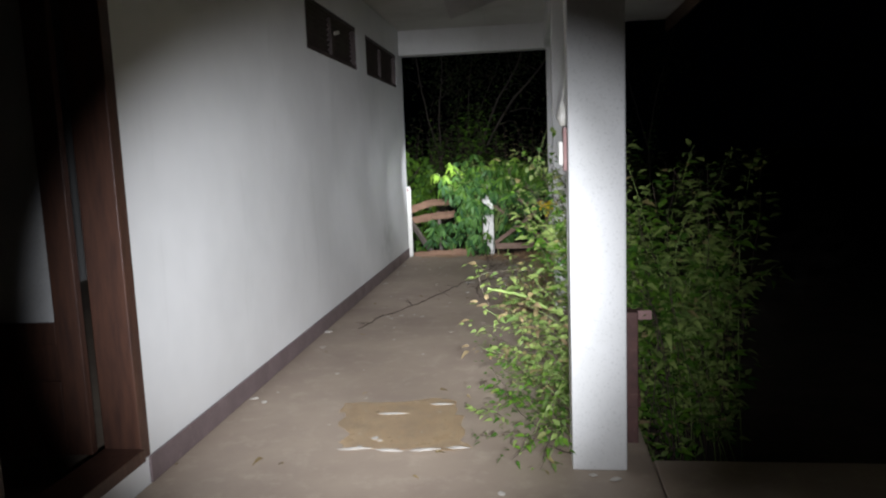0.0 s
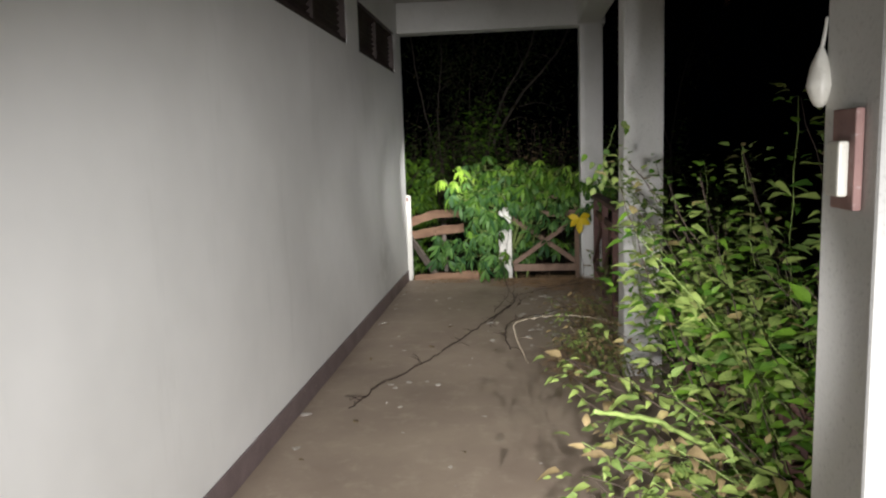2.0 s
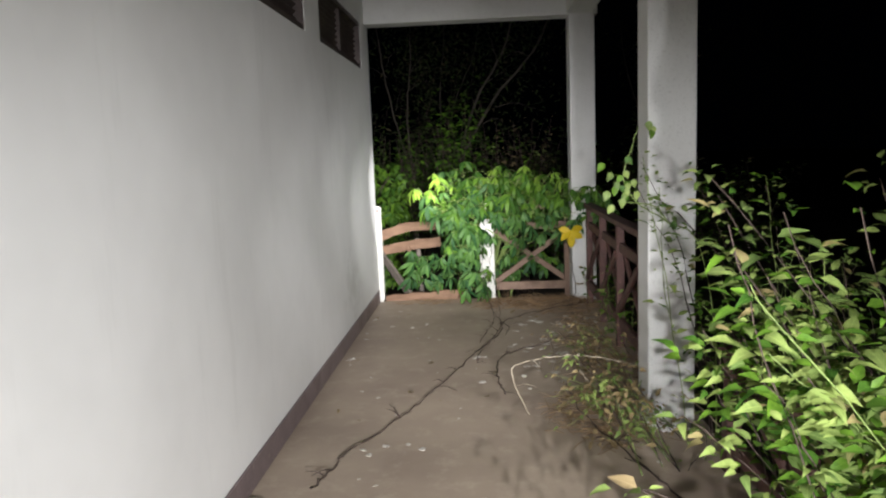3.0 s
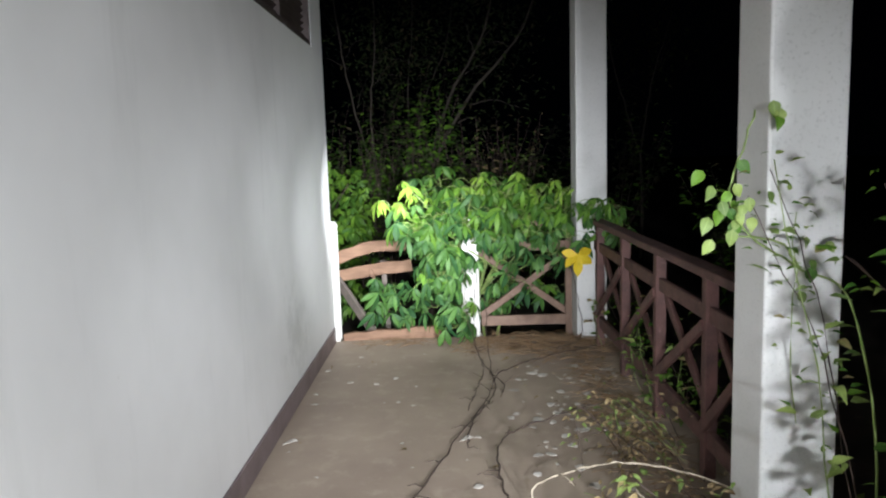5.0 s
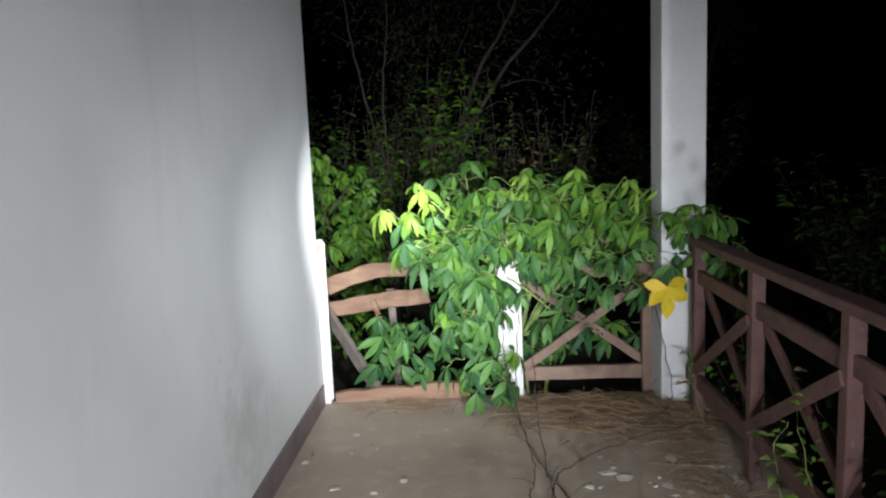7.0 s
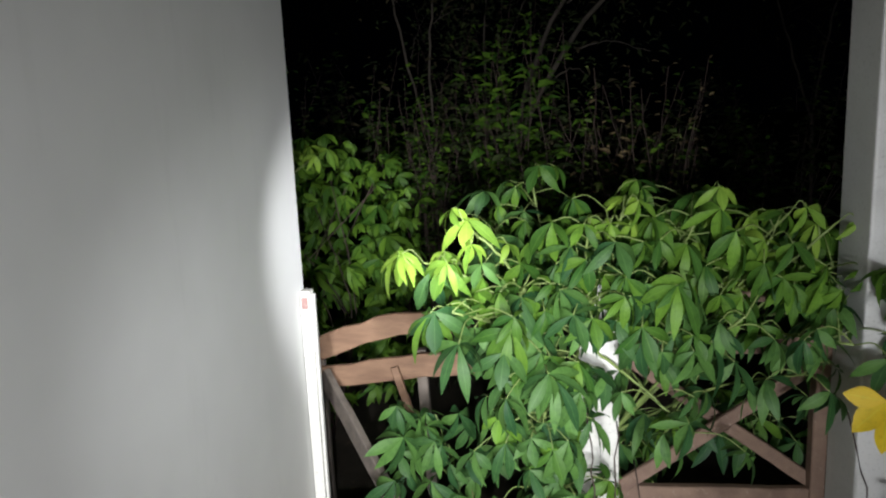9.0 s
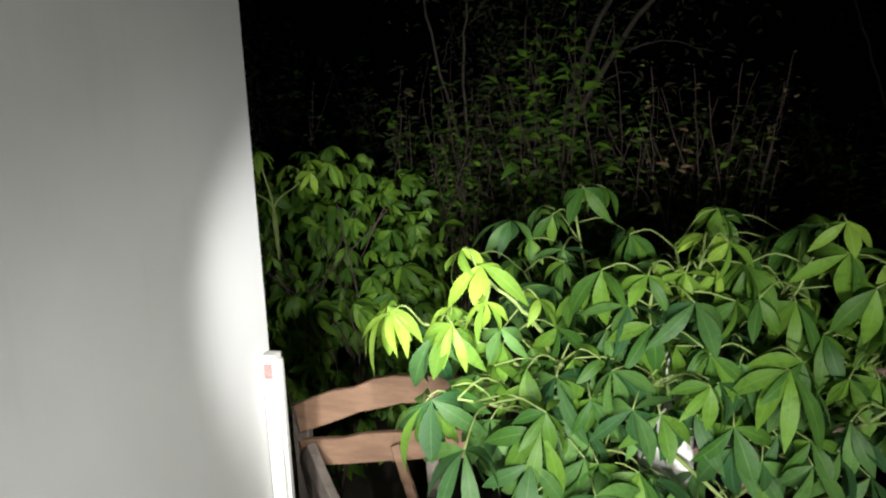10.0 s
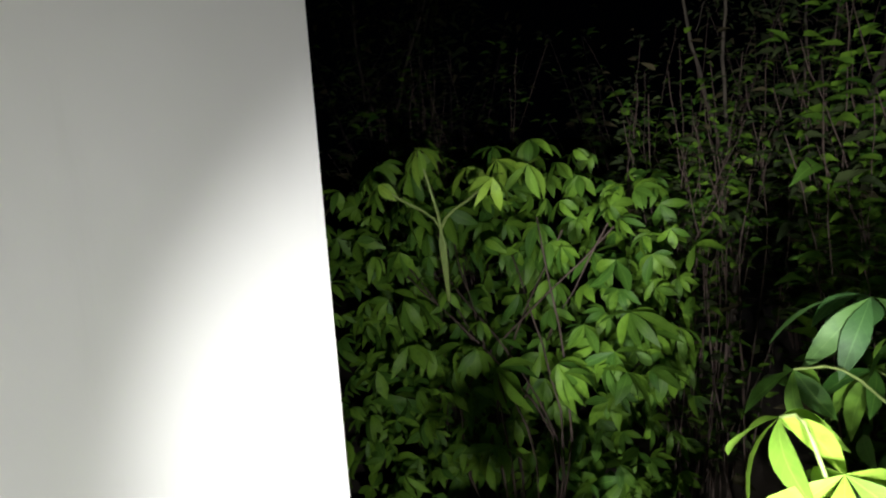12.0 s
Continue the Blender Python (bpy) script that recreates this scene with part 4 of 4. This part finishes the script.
line_thing("dry_twig", [(-0.49, 6.95, 0.005), (-0.55, 6.92, 0.14), (-0.585, 6.95, 0.27), (-0.50, 7.0, 0.305), (-0.21, 7.1, 0.31), (0.11, 6.93, 0.29), (0.33, 6.60, 0.20), (0.50, 6.3, 0.06)], 0.0045, 0.004, CABLE, "pale dry twig bent over the floor", "twig", 50, 0.004, 4)
line_thing("dry_twig", [(-0.2, 6.98, 0.26), (-0.1, 6.8, 0.16), (0.05, 6.7, 0.10), (0.12, 6.55, 0.02)], 0.005, 0.004, CABLE, "pale dry twig in the stalks", "twig", 52, 0.004)
line_thing("dry_twig", [(-0.62, 7.3, 0.005), (-0.66, 7.6, 0.04), (-0.62, 8.0, 0.05), (-0.35, 8.25, 0.06), (0.0, 8.35, 0.10), (0.2, 8.4, 0.02)], 0.005, 0.004, VINE, "dark dry twig lying on the floor", "twig", 53, 0.008, 8)
line_thing("dry_twig", [(0.1, 5.9, 0.005), (-0.02, 6.3, 0.02), (-0.2, 6.8, 0.06), (-0.25, 7.2, 0.10)], 0.005, 0.004, VINE, "dark dry twig lying on the floor", "twig", 54, 0.008, 5)
line_thing("dry_stalk", [(0.62, 4.7, 0.10), (0.2, 4.4, 0.42), (-0.1, 4.25, 0.62), (-0.32, 4.15, 0.70)], 0.012, 0.008, STEM, "thick pale green bent stalk", "stalk", 51, 0.004)


def straw_heap(name, at, rx, ry, n, hgt, label, seed):
    rng = random.Random(seed)
    bm = bmesh.new()
    for _ in range(n):
        a, q = rng.uniform(0, 6.28), rng.random() ** 0.6
        p = Vector((math.cos(a) * q * rx, math.sin(a) * q * ry, 0.005 + hgt * (1 - q) * rng.random()))
        d = Vector((rng.gauss(0, 1), rng.gauss(0, 0.8), rng.gauss(0, 0.10))).normalized() * rng.uniform(0.05, 0.2)
        e = p + d
        e.z = max(0.004, e.z)
        tube(bm, [p, p.lerp(e, 0.5) + Vector((0, 0, 0.01)), e], 0.0019, 0.0012, 4)
    ob = solid(name, bm, [STRAW], label, "straw", "stuff")
    ob.location = at


straw_heap("straw_litter", (0.0, 9.88, 0.0), 0.42, 0.32, 460, 0.12, "heap of dry brown straw by the corner pillar", 1)
straw_heap("straw_litter", (0.10, 8.4, 0.0), 0.17, 1.35, 420, 0.12, "dry stalks strewn along the railing foot", 2)
straw_heap("straw_litter", (-0.08, 6.9, 0.0), 0.30, 0.45, 300, 0.14, "dry tangled stalks by the pillar foot", 3)
straw_heap("straw_litter", (-0.55, 9.98, 0.0), 0.30, 0.22, 170, 0.06, "dry stalks below the hanging vines", 5)
straw_heap("straw_litter", (-1.3, 10.2, 0.0), 0.4, 0.10, 70, 0.02, "dry stalks along the floor edge", 4)
straw_heap("straw_litter", (-0.3, 10.2, 0.0), 0.45, 0.10, 130, 0.08, "dry stalks along the kerb", 6)


def flake_mesh(seed, size):
    rng = random.Random(seed)
    bm = bmesh.new()
    vs = [bm.verts.new((math.cos(k * 0.9) * size * rng.uniform(0.5, 1.1), math.sin(k * 0.9) * size * rng.uniform(0.35, 0.8), rng.uniform(0.002, 0.008))) for k in range(7)]
    bm.faces.new(vs)
    r = bmesh.ops.extrude_face_region(bm, geom=bm.faces[:])
    for v in r["geom"]:
        if isinstance(v, bmesh.types.BMVert):
            v.co.z += 0.002
    return bm


def dead_leaf_mesh(seed):
    bm = bmesh.new()
    blade(bm, Matrix.Translation((0, 0, 0.022)), 0.075, 0.036, 0.28, 0.6, 5)
    return bm


FLAKES = [mesh_of("flake", flake_mesh(i, 0.022 + 0.004 * i), PAPER) for i in range(5)]
DEADS = [mesh_of("dead_leaf", dead_leaf_mesh(i), LEAF_DEAD, True) for i in range(2)]
rng = random.Random(90)
for k in range(160):
    if k < 50:
        x, y = rng.uniform(-0.55, 0.25), rng.uniform(7.9, 9.6)
    elif k < 105:
        x, y = rng.uniform(-1.8, 0.1), rng.uniform(7.0, 10.2)
    else:
        x, y = rng.uniform(-1.8, 0.1), rng.uniform(2.2, 8.0)
    if k % 3 == 2:
        ob = tagged(new("dead_leaf", DEADS[k % 2]), "curled brown dead leaf on the floor", "leaf", "floor litter")
    else:
        ob = tagged(new("paint_flake", FLAKES[k % 5]), "pale flake of paint on the floor", "flake", "floor litter")
    s = rng.uniform(0.25, 0.95)
    ob.matrix_world = pose(x, y, 0.001, 0, 0, rng.uniform(0, 360)) @ Matrix.Scale(s, 4)
for x, y, s in ((-1.79, 5.93, 1.8), (-1.78, 4.28, 2.0), (-1.70, 4.22, 1.4), (-1.75, 8.15, 2.2), (0.23, 9.15, 2.4), (0.18, 3.30, 1.6), (0.28, 3.26, 2.0), (-0.8, 8.13, 2.2), (-0.39, 8.37, 2.4), (-0.15, 8.2, 2.2)):
    ob = tagged(new("paint_flake", FLAKES[int(s * 10) % 5]), "large pale flake of paint on the floor", "flake", "floor litter")
    ob.matrix_world = pose(x, y, 0.001, 0, 0, s * 100) @ Matrix.Diagonal((s * 0.7, s * 0.5, 1.3, 1))


for k in range(46):
    ob = tagged(new("paint_flake", FLAKES[k % 5]), "pale flake of paint on the floor", "flake", "floor litter")
    w = rng.uniform(0.5, 1.7)
    ob.matrix_world = pose(rng.uniform(-0.5, 0.18), rng.uniform(7.5, 9.4), 0.001, 0, 0, rng.uniform(0, 360)) @ Matrix.Diagonal((w, w * 0.8, 0.8, 1))


def cardboard():
    bm = bmesh.new()
    n, rows = 12, []
    rr = random.Random(4)
    for i in range(n + 1):
        row = []
        for j in range(n + 1):
            u, v = i / n, j / n
            edge = 0.03 * rr.uniform(-1, 1) if i in (0, n) or j in (0, n) else 0
            x = -1.02 + 0.62 * u - 0.20 * v + 0.06 * u * v + edge
            y = 3.56 + 0.02 * u + 0.64 * v + 0.10 * u * v + edge
            row.append(bm.verts.new((x, y, 0.002 + 0.006 * noise.noise(Vector((3 * u, 3 * v, 0))) ** 2 + 0.010 * max(0, abs(v - 0.5) * 2 - 0.8) * rr.random())))
        rows.append(row)
    for i in range(n):
        for j in range(n):
            bm.faces.new((rows[i][j], rows[i + 1][j], rows[i + 1][j + 1], rows[i][j + 1]))
    bmesh.ops.solidify(bm, geom=bm.faces[:], thickness=-0.004)
    return solid("cardboard_sheet", bm, BOARD, "flattened worn cardboard sheet lying on the floor", "cardboard")


cardboard()
# torn plastic strips; the highlights on them are put in as pale colour
for x, y, turn, long in ((-0.98, 3.53, 8, 3.2), (-0.80, 3.52, -6, 2.6), (-0.62, 3.53, 12, 2.8), (-0.46, 3.56, 4, 2.2), (-0.88, 4.02, 5, 3.0), (-0.62, 4.18, 2, 2.4)):
    ob = tagged(new("pale_scrap", FLAKES[2]), "torn plastic strip on the cardboard, its highlight painted pale", "paper", "floor litter")
    ob.matrix_world = pose(x, y, 0.012, 0, 0, turn) @ Matrix.Diagonal((long, 0.7, 0.8, 1))


def yellow_leaf():
    y = tagged(new("yellow_leaf", mesh_of("yellow_leaf", palmate(5, 0.11, 0.046, 3, 0.35), LEAF_YELLOW, True)), "large bright yellow leaf caught by the corner pillar", "leaf")
    y.matrix_world = frame_at(Vector((0.112, 9.88, 0.735)), (0.1, -0.95, 0.25), math.pi) @ Matrix.Scale(1.6, 4)


yellow_leaf()


def pillar_vine():
    """A climber with broad pointed leaves on the middle pillar."""
    v = thing("climbing_vine", (0.46, 6.60, -0.45), "green climber with broad leaves on the white pillar", "vine")
    o, rr = Vector(v.location), random.Random(8)
    runs = ([(0.46, 6.60, -0.45), (0.44, 6.56, 0.5), (0.36, 6.60, 1.02), (0.22, 6.63, 1.13), (0.06, 6.63, 1.24), (-0.01, 6.62, 1.36), (0.03, 6.63, 1.50), (0.07, 6.64, 1.62)],
            [(0.22, 6.63, 1.13), (0.14, 6.62, 1.22), (-0.03, 6.60, 1.25)])
    for k, keys in enumerate(runs):
        bm = bmesh.new()
        tube(bm, [p - o for p in curve_pts(keys, 6, 0.003, k)], 0.0045, 0.003, 6)
        part("stem", bm, STEM, v, smooth=True)
    for k in range(27):
        p = Vector((rr.gauss(-0.03, 0.055), 6.60 + rr.uniform(-0.05, 0.02), rr.gauss(1.32, 0.06))) if k < 20 else Vector((rr.uniform(0.05, 0.3), 6.61, rr.uniform(1.06, 1.22)))
        if k > 23:
            p = Vector((0.10 + 0.04 * rr.random(), 6.62, 1.55 + 0.1 * rr.random()))
        bm = bmesh.new()
        s = rr.uniform(0.040, 0.062)
        blade(bm, frame_at(p - o, (rr.uniform(-0.4, 0.4), -0.9, rr.uniform(0.0, 0.6)), math.pi + rr.uniform(-0.7, 0.7)), s, s * 0.66, 0.3, 0.25, 6, tip=0.7)
        part("leaf", bm, LEAF_PALE if k % 3 else LEAF_BUSH, v)


pillar_vine()


def sagging_board():
    """A ceiling board that has come loose and hangs down by one corner."""
    bm = bmesh.new()
    n, grid = 6, []
    c = [Vector(p) for p in ((-0.95, 6.35, 3.10), (0.10, 6.45, 3.10), (-0.83, 7.50, 2.76), (0.10, 7.60, 3.08))]
    for i in range(n + 1):
        u = i / n
        grid.append([bm.verts.new((c[0].lerp(c[1], u)).lerp(c[2].lerp(c[3], u), (j / n)) + Vector((0, 0, 0.05 * math.sin(math.pi * j / n) * (1 - u)))) for j in range(n + 1)])
    for i in range(n):
        for j in range(n):
            bm.faces.new((grid[i][j], grid[i + 1][j], grid[i + 1][j + 1], grid[i][j + 1]))
    bmesh.ops.solidify(bm, geom=bm.faces[:], thickness=0.007)
    solid("ceiling_board", bm, CEIL, "loose ceiling board hanging down by one corner", "ceiling board")


sagging_board()
